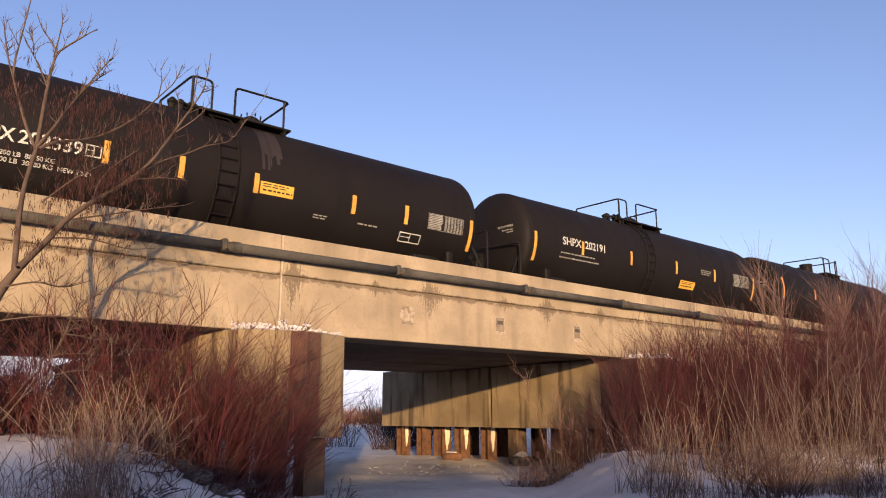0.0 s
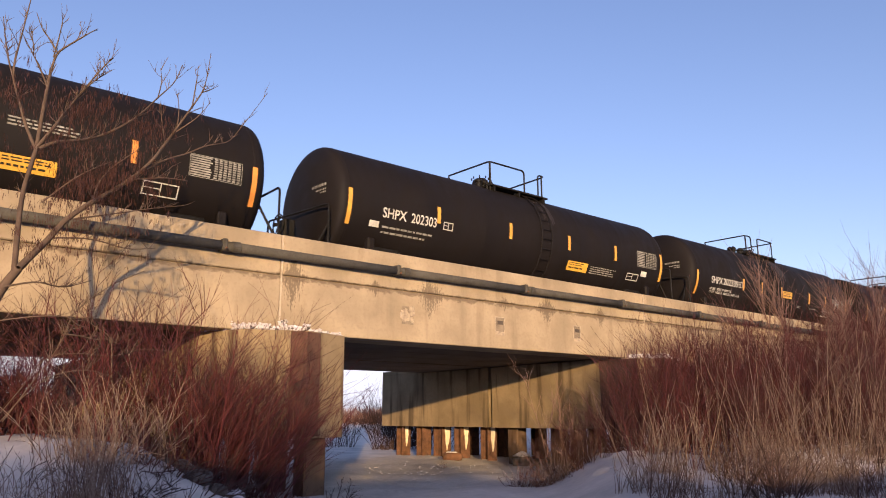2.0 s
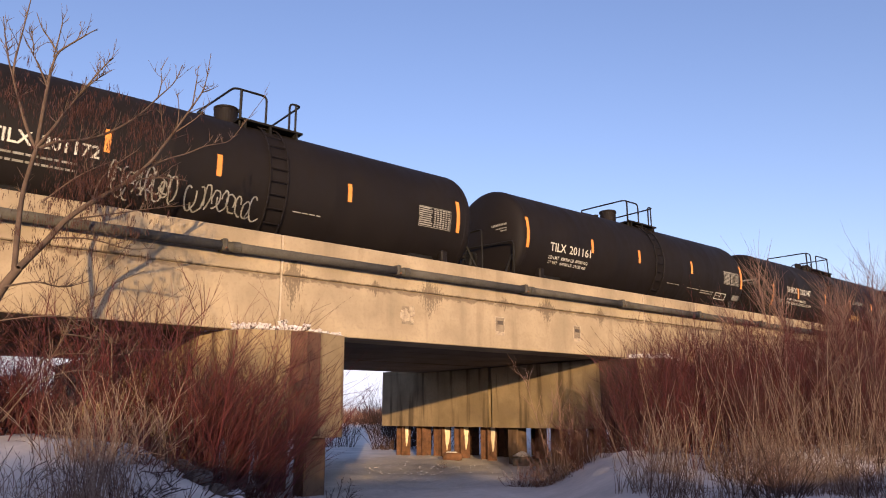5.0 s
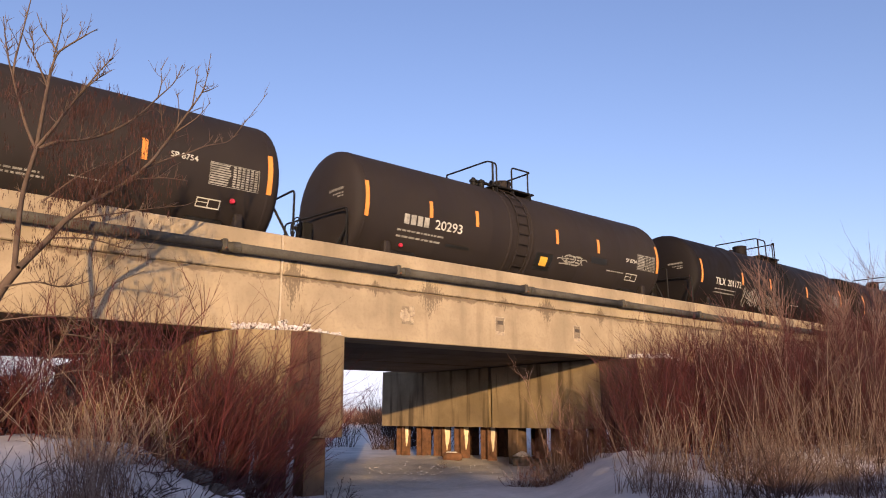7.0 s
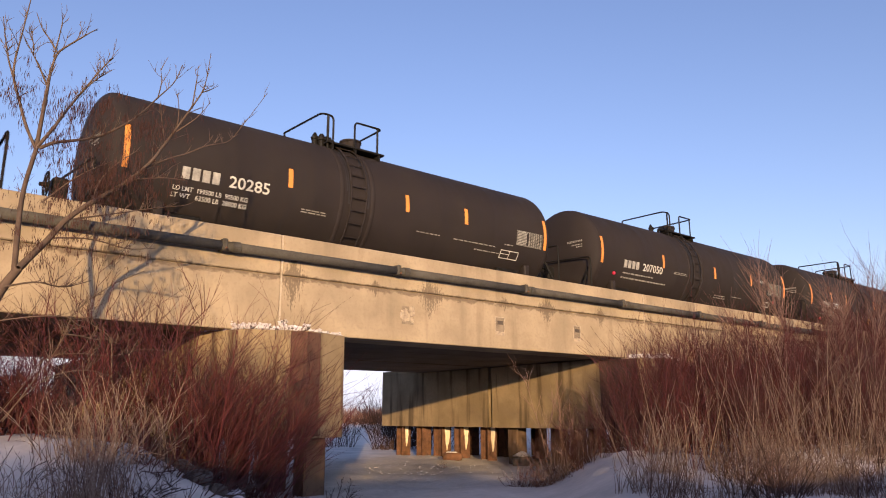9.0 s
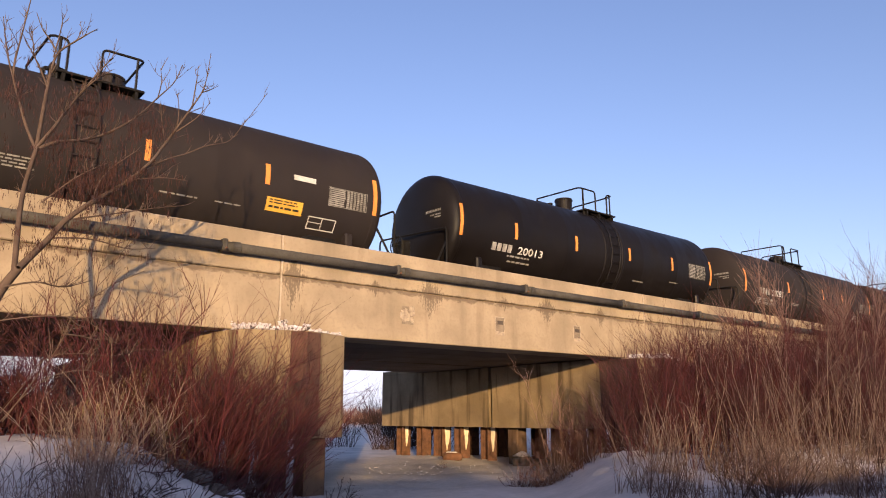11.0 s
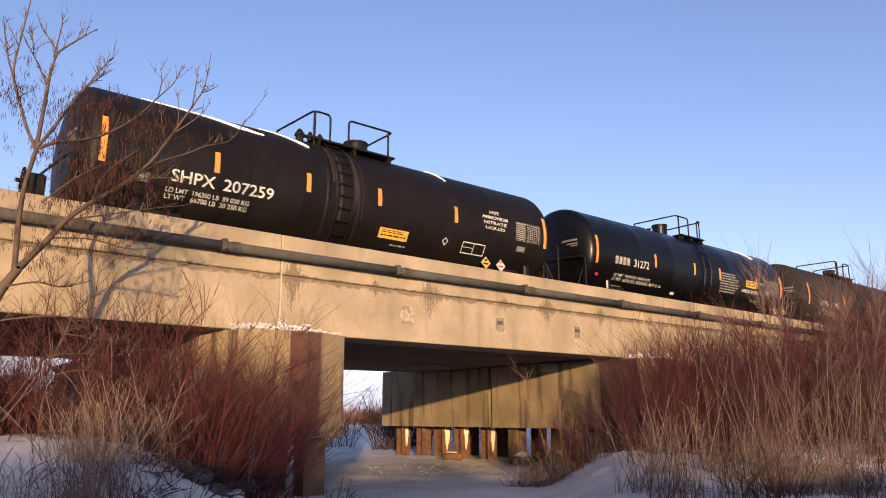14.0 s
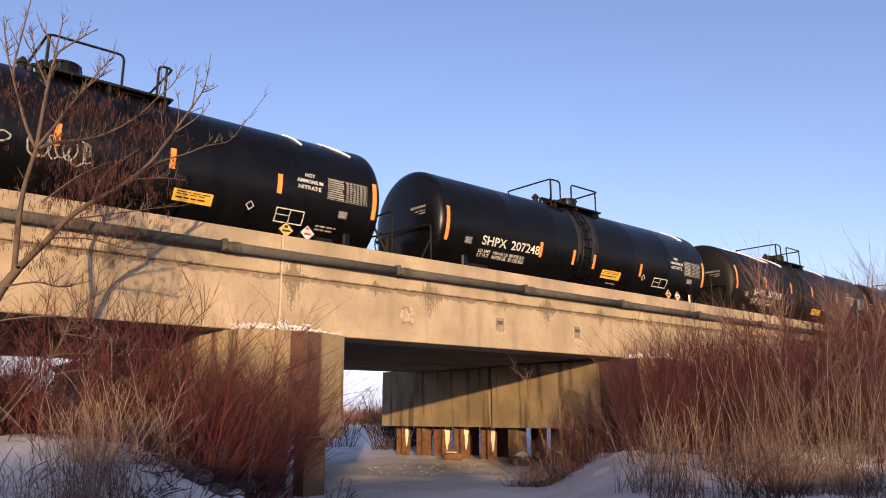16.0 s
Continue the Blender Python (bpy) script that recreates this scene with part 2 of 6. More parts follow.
SPAN, FIRST = 11.42, 6.16
LOW, TOP = 2.97, 4.84
for k in range(-1, 4):
    a, b = FIRST + SPAN * k + 0.018, FIRST + SPAN * (k + 1) - 0.018
    deck = thing("bridge_span", "weathered tan concrete girder span of a railway bridge", "bridge span", "spans of the railway bridge")
    part("face_girder", Shape().block(a, b, 12.35, 13.25, LOW, 4.042, 0.015), GIRDER, deck, "stained concrete face girder")
    part("curb_wall", Shape().block(a, b, 12.35, 12.72, 4.066, TOP, 0.02), GIRDER, deck, "concrete ballast curb with dark streaks")
    part("deck_slab", Shape().box(a, b, 12.40, 17.4, 3.3, 3.48).box(a, b, 12.41, 12.7, 3.48, 4.12), PIER, deck)
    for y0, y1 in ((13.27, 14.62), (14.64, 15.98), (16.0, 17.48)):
        part("box_beam", Shape().block(a, b, y0, y1, LOW + 0.02, 3.3, 0.02), SHADESOFFIT, deck)
    part("far_curb", Shape().block(a, b, 17.1, 17.48, 3.48, 4.3, 0.02), PIER, deck)
    part("ballast_bed", Shape().add([(a, 12.72, 3.48), (b, 12.72, 3.48), (b, 17.1, 3.48), (a, 17.1, 3.48), (a, 13.6, 3.74), (b, 13.6, 3.74), (b, 16.8, 3.74), (a, 16.8, 3.74)], [(0, 1, 5, 4), (4, 5, 6, 7), (7, 6, 2, 3), (0, 4, 7, 3), (1, 2, 6, 5)]), BALLAST, deck)
    part("joint_seal", Shape().box(b + 0.001, b + 0.035, 12.347, 12.6, LOW + 0.12, TOP - 0.01), GROUT, deck, "pale joint filler between spans")
    if k == 0:
        for x, w, h in ((9.13, 0.17, 0.24), (11.84, 0.16, 0.22), (14.6, 0.15, 0.21)):
            z = 3.5
            p = part("tie_pocket", Shape().box(x - w + 0.02, x + w - 0.02, 12.346, 12.36, z - h + 0.08, z + h - 0.02), POCKET, deck, "grouted tie-rod pocket")
            s = Shape()
            if x < 10:
                # broken-out patch with crumbled grout
                pr = random.Random(4)
                for i in range(16):
                    cx, cz, r = x + pr.uniform(-0.9, 0.9) * w, z + pr.uniform(-0.5, 0.95) * h, pr.uniform(0.02, 0.075)
                    s.block(cx - r, cx + r, 12.335 + pr.uniform(0, 0.008), 12.35, cz - r * 0.8, cz + r, 0.012)
                part("grout_crumbs", s, LIPGROUT, p, "broken pale grout")["kind"] = "stuff"
                continue
            s.block(x - w, x - w + 0.03, 12.338, 12.36, z - h, z + h, 0.008).block(x + w - 0.025, x + w, 12.338, 12.36, z - h + 0.02, z + h, 0.008)
            s.block(x - w + 0.03, x + w - 0.025, 12.339, 12.36, z + h - 0.025, z + h, 0.008).block(x - w + 0.03, x + w - 0.025, 12.337, 12.36, z - h, z - h + 0.09, 0.008)
            part("grout_lip", s, LIPGROUT, p)
            part("rod_slot", Shape().box(x - w * 0.5, x + w * 0.62, 12.343, 12.35, z + h * 0.15, z + h * 0.55), TIMBER, p)
    far = thing("bridge_span", "shaded concrete span of the adjoining parallel bridge", "bridge span", "spans of the parallel bridge")
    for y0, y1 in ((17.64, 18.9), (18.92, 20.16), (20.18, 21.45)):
        part("box_beam", Shape().block(a, b, y0, y1, LOW + 0.01, 3.6, 0.02), SHADESOFFIT, far)
    part("curb_wall", Shape().block(a, b, 21.1, 21.47, 3.604, 4.2, 0.02), PIER, far)
    part("curb_wall", Shape().block(a, b, 17.62, 17.92, 3.604, 4.2, 0.02), PIER, far)

# pipe on the face of the bridge
pipe = thing("pipe_line", "grey weathered steel pipe clamped along the bridge face", "pipe")
for k in range(-3, 13):
    x = 4.93 + 3.81 * k
    part("pipe_length", Shape().lathe([(x + 0.01, 0.088), (x + 3.8, 0.088)], "x", 14, (0, 12.2, 4.42)), GALV, pipe, smooth=True)
    c = part("pipe_clamp", Shape().block(x - 0.05, x + 0.05, 12.1, 12.349, 4.325, 4.54, 0.02), GALV, pipe, "bolted pipe clamp")
    part("bolt", Shape().lathe([(12.05, 0.02), (12.086, 0.02)], "y", 6, (x, 0, 4.36)), RUST, c)
    part("sleeve", Shape().lathe([(x + 0.16, 0.1), (x + 0.3, 0.105)], "x", 14, (0, 12.2, 4.42)), GALV, pipe)

# piers: long caps with a blunt nose, on piles
for k in range(0, 5):
    x = FIRST + SPAN * k
    pier = thing("bridge_pier", "concrete bridge pier cap on piles in the snow", "bridge pier", "piers of the railway bridge")
    back = 24.5 if k == 0 else 23.7
    nose = [(x - 1.26, 13.05), (x - 0.8, 12.12), (x + 0.25, 11.72), (x + 1.27, 12.1)]
    cap = part("pier_cap", Shape().prism(nose + [(x + 1.27, 17.46), (x - 1.27, 17.46)], 1.06, LOW - 0.012), PIER, pier, "near half of a stained concrete cap")
    part("pier_cap", Shape().prism([(x - 1.25, 17.64), (x + 1.25, 17.64), (x + 1.25, back), (x - 1.25, back)], 1.07, LOW - 0.012), PIER, pier, "far half of a stained concrete cap")
    if k == 1:
        part("cap_upstand", Shape().block(x - 1.25, x + 1.25, 21.5, back, LOW - 0.01, 3.1, 0.01), PIER, pier)
    part("cap_joint", Shape().box(x - 1.1, x + 1.1, 17.46, 17.64, 1.1, LOW - 0.02), TIMBER, pier)
    part("nose_plate", Shape().prism([(x - 0.02, 11.808), (x + 0.25, 11.706), (x + 0.6, 11.836), (x + 0.6, 11.9), (x - 0.02, 11.9)], 1.1, LOW - 0.03), PLATE, pier, "rust-brown steel nose plate")
    # thin facing over the left nose facet, darker brown than the nose plate
    if k == 1:
        part("nose_plate", Shape().prism([(x - 1.275, 13.05), (x - 0.81, 12.105), (x - 0.78, 12.13), (x - 1.24, 13.06)], 1.08, LOW - 0.03), DARKFACING, pier, "dark brown facing plate")
    for i, (px, py) in enumerate([(x + 0.73, 12.34)] + [(x - 0.72 + 0.1 * (j % 2), y) for j, y in enumerate((13.7, 15.2, 16.9, 18.35, 19.6, 20.8, 21.75, 23.15))] + [(x + 0.8, 14 + 1.7 * j) for j in range(5)]):
        zb = ground_z(px, py) - 0.4
        if i in (0, 3):
            part("column", Shape().block(px - 0.22, px + 0.22, py - 0.22, py + 0.22, zb, 1.06, 0.03), BROWNCONCRETE, pier, "square dark brown concrete pile")
        else:
            w, t, f = 0.36 if i % 3 else 0.5, 0.03, 0.2
            h = w / 2
            s = Shape().prism([(px + q, py + r) for q, r in ((-f, -h), (f, -h), (f, t - h), (t, t - h), (t, h - t), (f, h - t), (f, h), (-f, h), (-f, h - t), (-t, h - t), (-t, t - h), (-f, t - h))], zb, 1.06)
            pile = part("column", s, RUST, pier, "rusty steel H-pile")
            if k == 1 and i in (4, 5, 6, 8):
                # pale patch that narrows downwards from the cap on the flange
                pr = random.Random(30 + i)
                left, wide, long = pr.uniform(-0.12, -0.02), pr.uniform(0.1, 0.22), pr.uniform(0.45, 0.85)
                edge = [(px + left, 1.05), (px + left + wide, 1.05)]
                edge += [(px + left + wide * (1 - 0.5 * q ** 1.5) + pr.uniform(-0.02, 0.02), 1.05 - long * q) for q in (0.2, 0.4, 0.6, 0.8)]
                edge += [(px + left + wide * 0.4, 1.05 - long)]
                edge += [(px + left + wide * 0.35 * q ** 1.5 + pr.uniform(-0.02, 0.02), 1.05 - long * q) for q in (0.8, 0.6, 0.4, 0.2)]
                m = len(edge)
                taper = Shape().add([(q, py - h - 0.03, r) for q, r in edge] + [(q, py - h + 0.002, r) for q, r in edge], [tuple(range(m))[::-1], tuple(range(m, 2 * m))] + [(j, (j + 1) % m, m + (j + 1) % m, m + j) for j in range(m)])
                part("pale_run", taper, PALEPATCH, pile, "pale tapering patch on the pile")
    if k < 2:
        # crumbled snow and grit left on the ledge
        rng = random.Random(60 + k)
        pts = [Vector((*q, 0)) for q in nose]
        for word, mat, count, size in (("snow", DRIFT, 720, 0.046), ("grit", BALLAST, 200, 0.032)):
            s = Shape()
            for i in range(count):
                t = rng.uniform(0.12, 2.95)
                heap = max(0.0, 0.5 + 1.1 * noise.noise(Vector((t * 7, k, 0)))) * (1.0 if t < 2.1 else 0.45)
                q = pts[int(t)].lerp(pts[int(t) + 1], t % 1) + Vector((rng.uniform(-0.02, 0.02), rng.uniform(0.02, 0.24), 0))
                r = size * rng.uniform(0.35, 1.1) * (1.1 if t < 2.1 else 0.75)
                lift = rng.random() * 0.17 * heap
                turn = Matrix.Rotation(rng.uniform(-0.8, 0.8), 3, "Y") @ Matrix.Rotation(rng.uniform(0, 3), 3, "Z")
                sx, sz = rng.uniform(0.8, 1.9), rng.uniform(0.35, 0.8)
                bm = bmesh.new()
                bmesh.ops.create_icosphere(bm, subdivisions=1, radius=r)
                for vtx in bm.verts:
                    vtx.co = turn @ Vector((vtx.co.x * sx, vtx.co.y, vtx.co.z * sz)) + q + Vector((0, 0, LOW - 0.012 + r * 0.2 + lift))
                s.take(bm)
            tagged(part("ledge_" + word, s, mat), f"crumbled {word} along the pier's ledge", word, kind="stuff")

# driftwood by the second pier
log = thing("driftwood_log", "snow-dusted brown log lying by the pier", "log", at=pose(15.5, 18.5, ground_z(15.5, 18.5) + 0.1, 0, 0, -50))
part("trunk", Shape().lathe([(-0.3, 0.08), (-0.27, 0.13), (-0.1, 0.15), (0.15, 0.14), (0.3, 0.11), (0.33, 0.05)], "x", 12), RUST, log, smooth=True)
part("branch_stub", Shape().tube([(0.1, 0, 0.08), (0.18, 0.06, 0.22), (0.26, 0.08, 0.3)], 0.035, 7, 0.02), RUST, log)
part("snow_cap", Shape().lathe([(-0.22, 0.02), (-0.18, 0.08), (0.12, 0.08), (0.22, 0.02)], "x", 10, (0, 0, 0.085)), DRIFT, log, smooth=True)

# crumbs of crusted snow on the creek that catch the low sun
rng = random.Random(71)
s = Shape()
for i in range(100):
    x, y = rng.gauss(13.0, 1.2), rng.gauss(16.5, 1.5)
    r = rng.uniform(0.006, 0.02)
    bm = bmesh.new()
    bmesh.ops.create_icosphere(bm, subdivisions=1, radius=r)
    sx, turn = rng.uniform(1.0, 3.0), Matrix.Rotation(rng.uniform(0, 3.1), 3, "Z")
    for vtx in bm.verts:
        vtx.co = turn @ Vector((vtx.co.x * sx, vtx.co.y, vtx.co.z * 0.8)) + Vector((x, y, ground_z(x, y) + r * 0.3))
    s.take(bm)
tagged(part("snow_crumbs", s, DRIFT), "scattered crumbs of crusted snow on the creek", "snow", kind="stuff")

# track
track = thing("railway_track", "ballasted railway track with steel rails", "railway track", kind="structure")
for y in (TRACK_Y - 0.755, TRACK_Y + 0.755):
    s = Shape().box(-260, 330, y - 0.035, y + 0.035, RAIL - 0.04, RAIL).box(-260, 330, y - 0.009, y + 0.009, RAIL - 0.145, RAIL - 0.04).box(-260, 330, y - 0.07, y + 0.07, RAIL - 0.165, RAIL - 0.145)
    part("rail", s, RAILSTEEL, track)
tie = Shape().block(-0.11, 0.11, -1.3, 1.3, -0.2, 0, 0.01).mesh("tie", TIMBER)
for i in range(100):
    part("tie", tie, None, track).matrix_basis = pose(-5 + 0.56 * i, TRACK_Y, RAIL - 0.165)
for a, b in ((-300, FIRST - SPAN), (FIRST + SPAN * 4, 360)):
    s = Shape().add([(a, 6.5, -0.3), (b, 6.5, -0.3), (b, 25, -0.3), (a, 25, -0.3), (a, 12.4, 3.72), (b, 12.4, 3.72), (b, 18, 3.72), (a, 18, 3.72)], [(0, 1, 5, 4), (4, 5, 6, 7), (7, 6, 2, 3), (0, 4, 7, 3), (1, 2, 6, 5)])
    tagged(part("embankment", s, SNOW), "snowy railway embankment beyond the bridge", "embankment", kind="structure")


# ---- tank cars ----
WHITE = material("white_lettering", (0.5, 0.48, 0.44), 0.6, vary=0.3, scale=5)
FADED = material("worn_white_paint", (0.3, 0.285, 0.26), 0.65, vary=0.5, scale=9)
PALE = material("faded_lettering", (0.24, 0.225, 0.2), 0.7, vary=0.5, scale=7)
ORANGE = material("orange_reflector", (0.62, 0.23, 0.02), 0.35, vary=0.18, scale=4)
YELLOW = material("yellow_sign", (0.62, 0.34, 0.015), 0.5, vary=0.15, scale=4)
AMBER = material("yellow_reflector", (0.55, 0.28, 0.02), 0.4, vary=0.2, scale=4)
INK = material("black_ink", (0.006, 0.006, 0.006), 0.6, vary=0.2)
STEEL = material("dark_steel", (0.01, 0.009, 0.0085), 0.6, metal=0.0, vary=0.35, scale=4, spec=0.12)
PLACARD = material("pale_yellow_placard", (0.5, 0.33, 0.06), 0.5, vary=0.2, scale=9)
VIVID = material("clean_orange_reflector", (0.69, 0.225, 0.02), 0.35, vary=0.12, scale=4)
RUSTY = material("rusty_truck_steel", (0.06, 0.035, 0.022), 0.85, vary=0.5, scale=5, bump=0.3)
RED = material("red_paint", (0.34, 0.015, 0.03), 0.45, vary=0.15)
TAG = material("grey_tag", (0.12, 0.115, 0.11), 0.7, vary=0.3, scale=8)
SPILL = material("dark_spill", (0.011, 0.0085, 0.0085), 0.6, vary=0.4, scale=3)
RUSTRUN = material("brown_spill", (0.017, 0.0105, 0.009), 0.7, vary=0.4, scale=3)
FROST = material("snow_crust", (0.8, 0.8, 0.8), 0.6, vary=0.08, bump=0.3, bump_scale=20)


def paint(name, base, dust, rough, amount, gloss=0.0):
    """Tank paint with vertical dirt runs, a dusty film and faint weld seams."""
    m = bpy.data.materials.new(name)
    m.use_nodes = True
    n, l = m.node_tree.nodes, m.node_tree.links
    b = n["Principled BSDF"]
    co, mp = n.new("ShaderNodeTexCoord"), n.new("ShaderNodeMapping")
    l.new(co.outputs["Object"], mp.inputs[0])
    mp.inputs["Scale"].default_value = (1.3, 0.5, 0.5)
    runs, blot = n.new("ShaderNodeTexNoise"), n.new("ShaderNodeTexNoise")
    runs.inputs["Scale"].default_value, runs.inputs["Detail"].default_value = 3.0, 6
    blot.inputs["Scale"].default_value, blot.inputs["Detail"].default_value = 0.7, 5
    l.new(mp.outputs[0], runs.inputs["Vector"])
    l.new(co.outputs["Object"], blot.inputs["Vector"])
    mul = n.new("ShaderNodeMath")
    mul.operation = "MULTIPLY"
    l.new(runs.outputs["Fac"], mul.inputs[0])
    l.new(blot.outputs["Fac"], mul.inputs[1])
    ramp = n.new("ShaderNodeValToRGB")
    ramp.color_ramp.elements[0].position, ramp.color_ramp.elements[0].color = 0.12, (*base, 1)
    ramp.color_ramp.elements[1].position, ramp.color_ramp.elements[1].color = 0.12 + 0.4 / amount, (*dust, 1)
    l.new(mul.outputs[0], ramp.inputs[0])
    l.new(ramp.outputs[0], b.inputs["Base Color"])
    rr = n.new("ShaderNodeMapRange")
    rr.inputs["From Min"].default_value, rr.inputs["From Max"].default_value = 0.15, 0.4
    rr.inputs["To Min"].default_value, rr.inputs["To Max"].default_value = rough - 0.08, rough + 0.12
    l.new(mul.outputs[0], rr.inputs["Value"])
    l.new(rr.outputs[0], b.inputs["Roughness"])
    b.inputs["Coat Weight"].default_value = gloss
    b.inputs["Coat Roughness"].default_value = 0.25
    b.inputs["Specular IOR Level"].default_value = 0.16
    bump, fine = n.new("ShaderNodeBump"), n.new("ShaderNodeTexNoise")
    fine.inputs["Scale"].default_value = 1.6
    l.new(co.outputs["Object"], fine.inputs["Vector"])
    bump.inputs["Strength"].default_value, bump.inputs["Distance"].default_value = 0.08, 0.03
    l.new(fine.outputs["Fac"], bump.inputs["Height"])
    l.new(bump.outputs[0], b.inputs["Normal"])
    return m


PAINTS = {
    "brown": paint("dull_black_tank_paint", (0.0069, 0.005, 0.0054), (0.0115, 0.0084, 0.0086), 0.7, 0.8),
    "grey": paint("dusty_black_tank_paint", (0.0185, 0.0142, 0.0142), (0.029, 0.0227, 0.0218), 0.75, 0.9),
    "black": paint("glossy_black_tank_paint", (0.0026, 0.0024, 0.0032), (0.005, 0.0045, 0.0048), 0.34, 0.6, 0.12),
    "satin": paint("satin_black_tank_paint", (0.006, 0.0046, 0.0046), (0.0112, 0.0088, 0.0084), 0.5, 0.9),
}
LOOK = {"brown": "dull brownish-black", "grey": "dusty charcoal-grey", "black": "glossy clean black", "satin": "satin black"}


def on_tank(x, h, off=0.005):
    """The place on the near side of the tank at height h over its axis."""
    return (x, -math.sqrt(max((R + off) ** 2 - h * h, 0.0)), AX + h)


def patch(shape, x0, x1, h0, h1, off=0.005, n=4):
    """A painted rectangle that follows the tank's curve."""
    p = [on_tank(x, h0 + (h1 - h0) * i / n, off) for i in range(n + 1) for x in (x0, x1)]
    return shape.add(p, [(2 * i, 2 * i + 1, 2 * i + 3, 2 * i + 2) for i in range(n)])


glyphs = {}


def lettering(shape, words, x0, x1, h0, h1, weight=0.012, off=0.007):
    """Words in the built-in font, fitted to a box and wrapped on the tank."""
    if words not in glyphs:
        cu = bpy.data.curves.new("letters", "FONT")
        cu.body, cu.offset, cu.resolution_u = words, weight, 3
        ob = bpy.data.objects.new("letters", cu)
        me = bpy.data.meshes.new_from_object(ob)
        glyphs[words] = ([v.co.copy() for v in me.vertices], [tuple(q.vertices) for q in me.polygons])
        bpy.data.objects.remove(ob)
        bpy.data.curves.remove(cu)
        bpy.data.meshes.remove(me)
    vs, fs = glyphs[words]
    xa, xb = min(v.x for v in vs), max(v.x for v in vs)
    ya, yb = min(v.y for v in vs), max(v.y for v in vs)
    return shape.add([on_tank(x0 + (v.x - xa) / (xb - xa) * (x1 - x0), h0 + (v.y - ya) / (yb - ya) * (h1 - h0), off) for v in vs], fs)


def mark_shapes(shape, x0, x1, h0, h1, count=4):
    """An owner's mark drawn as plain blocks, one to a letter."""
    w = (x1 - x0) / count
    for i in range(count):
        patch(shape, x0 + i * w, x0 + (i + 0.76) * w, h0, h1, 0.007, 3)
    return shape


def text_rows(shape, x0, x1, h0, h1, rows, rng, off=0.006):
    """Small unreadable print as rows of short bars."""
    step = (h1 - h0) / rows
    for i in range(rows):
        x, top = x0, h1 - i * step
        end = x1 - (x1 - x0) * rng.uniform(0, 0.22)
        while x < end - 0.02:
            w = min(rng.uniform(0.05, 0.2), end - x)
            patch(shape, x, x + w, top - step * 0.56, top - step * 0.08, off, 1)
            x += w + 0.03
    return shape


def frame_lines(shape, x0, x1, h0, h1, w, off=0.007):
    patch(shape, x0, x1, h1 - w, h1, off, 1)
    patch(shape, x0, x1, h0, h0 + w, off, 1)
    patch(shape, x0, x0 + w, h0 + w, h1 - w, off, 3)
    patch(shape, x1 - w, x1, h0 + w, h1 - w, off, 3)
    return shape


def diamond(shape, x, h, s, off):
    p = [on_tank(x + a * s, h + b * s, off) for a, b in ((-1, 0), (0, -1), (1, 0), (0, 1))]
    return shape.add(p, [(0, 1, 2, 3)])


def scribble(shape, x0, x1, h0, h1, rng, loops=7):
    """Sprayed loops of paint with no readable letters."""
    for i in range(loops):
        cx = x0 + (x1 - x0) * (i + 0.5) / loops
        ch = (h0 + h1) / 2 + rng.uniform(-0.1, 0.1) * (h1 - h0)
        a, b, s = (x1 - x0) / loops * rng.uniform(0.5, 0.8), (h1 - h0) * rng.uniform(0.28, 0.48), rng.uniform(0, 6)
        turn = rng.uniform(3.5, 6.5)
        last = None
        for k in range(13):
            w = s + turn * k / 12
            q = (cx + a * math.cos(w) + 0.1 * k / 12, ch + b * math.sin(w * rng.uniform(0.96, 1.04)))
            if last:
                d = Vector((q[0] - last[0], q[1] - last[1])).normalized() * 0.014
                shape.add([on_tank(last[0] - d.y, last[1] + d.x, 0.006), on_tank(last[0] + d.y, last[1] - d.x, 0.006),
                           on_tank(q[0] + d.y, q[1] - d.x, 0.006), on_tank(q[0] - d.y, q[1] + d.x, 0.006)], [(0, 1, 2, 3)])
            last = q
    return shape


def rounded(pts, r=0.1, k=4):
    """A polyline with its corners rounded."""
    pts = [Vector(p) for p in pts]
    out = [pts[0]]
    for a, b, c in zip(pts, pts[1:], pts[2:]):
        u, w = (a - b), (c - b)
        ra = min(r, u.length * 0.45, w.length * 0.45)
        s, e = b + u.normalized() * ra, b + w.normalized() * ra
        out += [s.lerp(b, t).lerp(b.lerp(e, t), t) for t in [i / k for i in range(k + 1)]]
    return out + [pts[-1]]


shared = {}


def once(key, build):
    if key not in shared:
        shared[key] = build()
    return shared[key]


def wheel_mesh():
    prof = [(-0.07, 0.09), (-0.07, 0.16), (-0.02, 0.17), (-0.02, 0.36), (-0.06, 0.38), (-0.06, 0.5), (-0.035, 0.5), (-0.03, 0.46), (0.07, 0.45), (0.07, 0.38), (0.02, 0.36), (0.02, 0.17), (0.08, 0.16), (0.08, 0.09)]
    return Shape().lathe(prof, "y", 28).mesh("wheel", RUSTY, True)


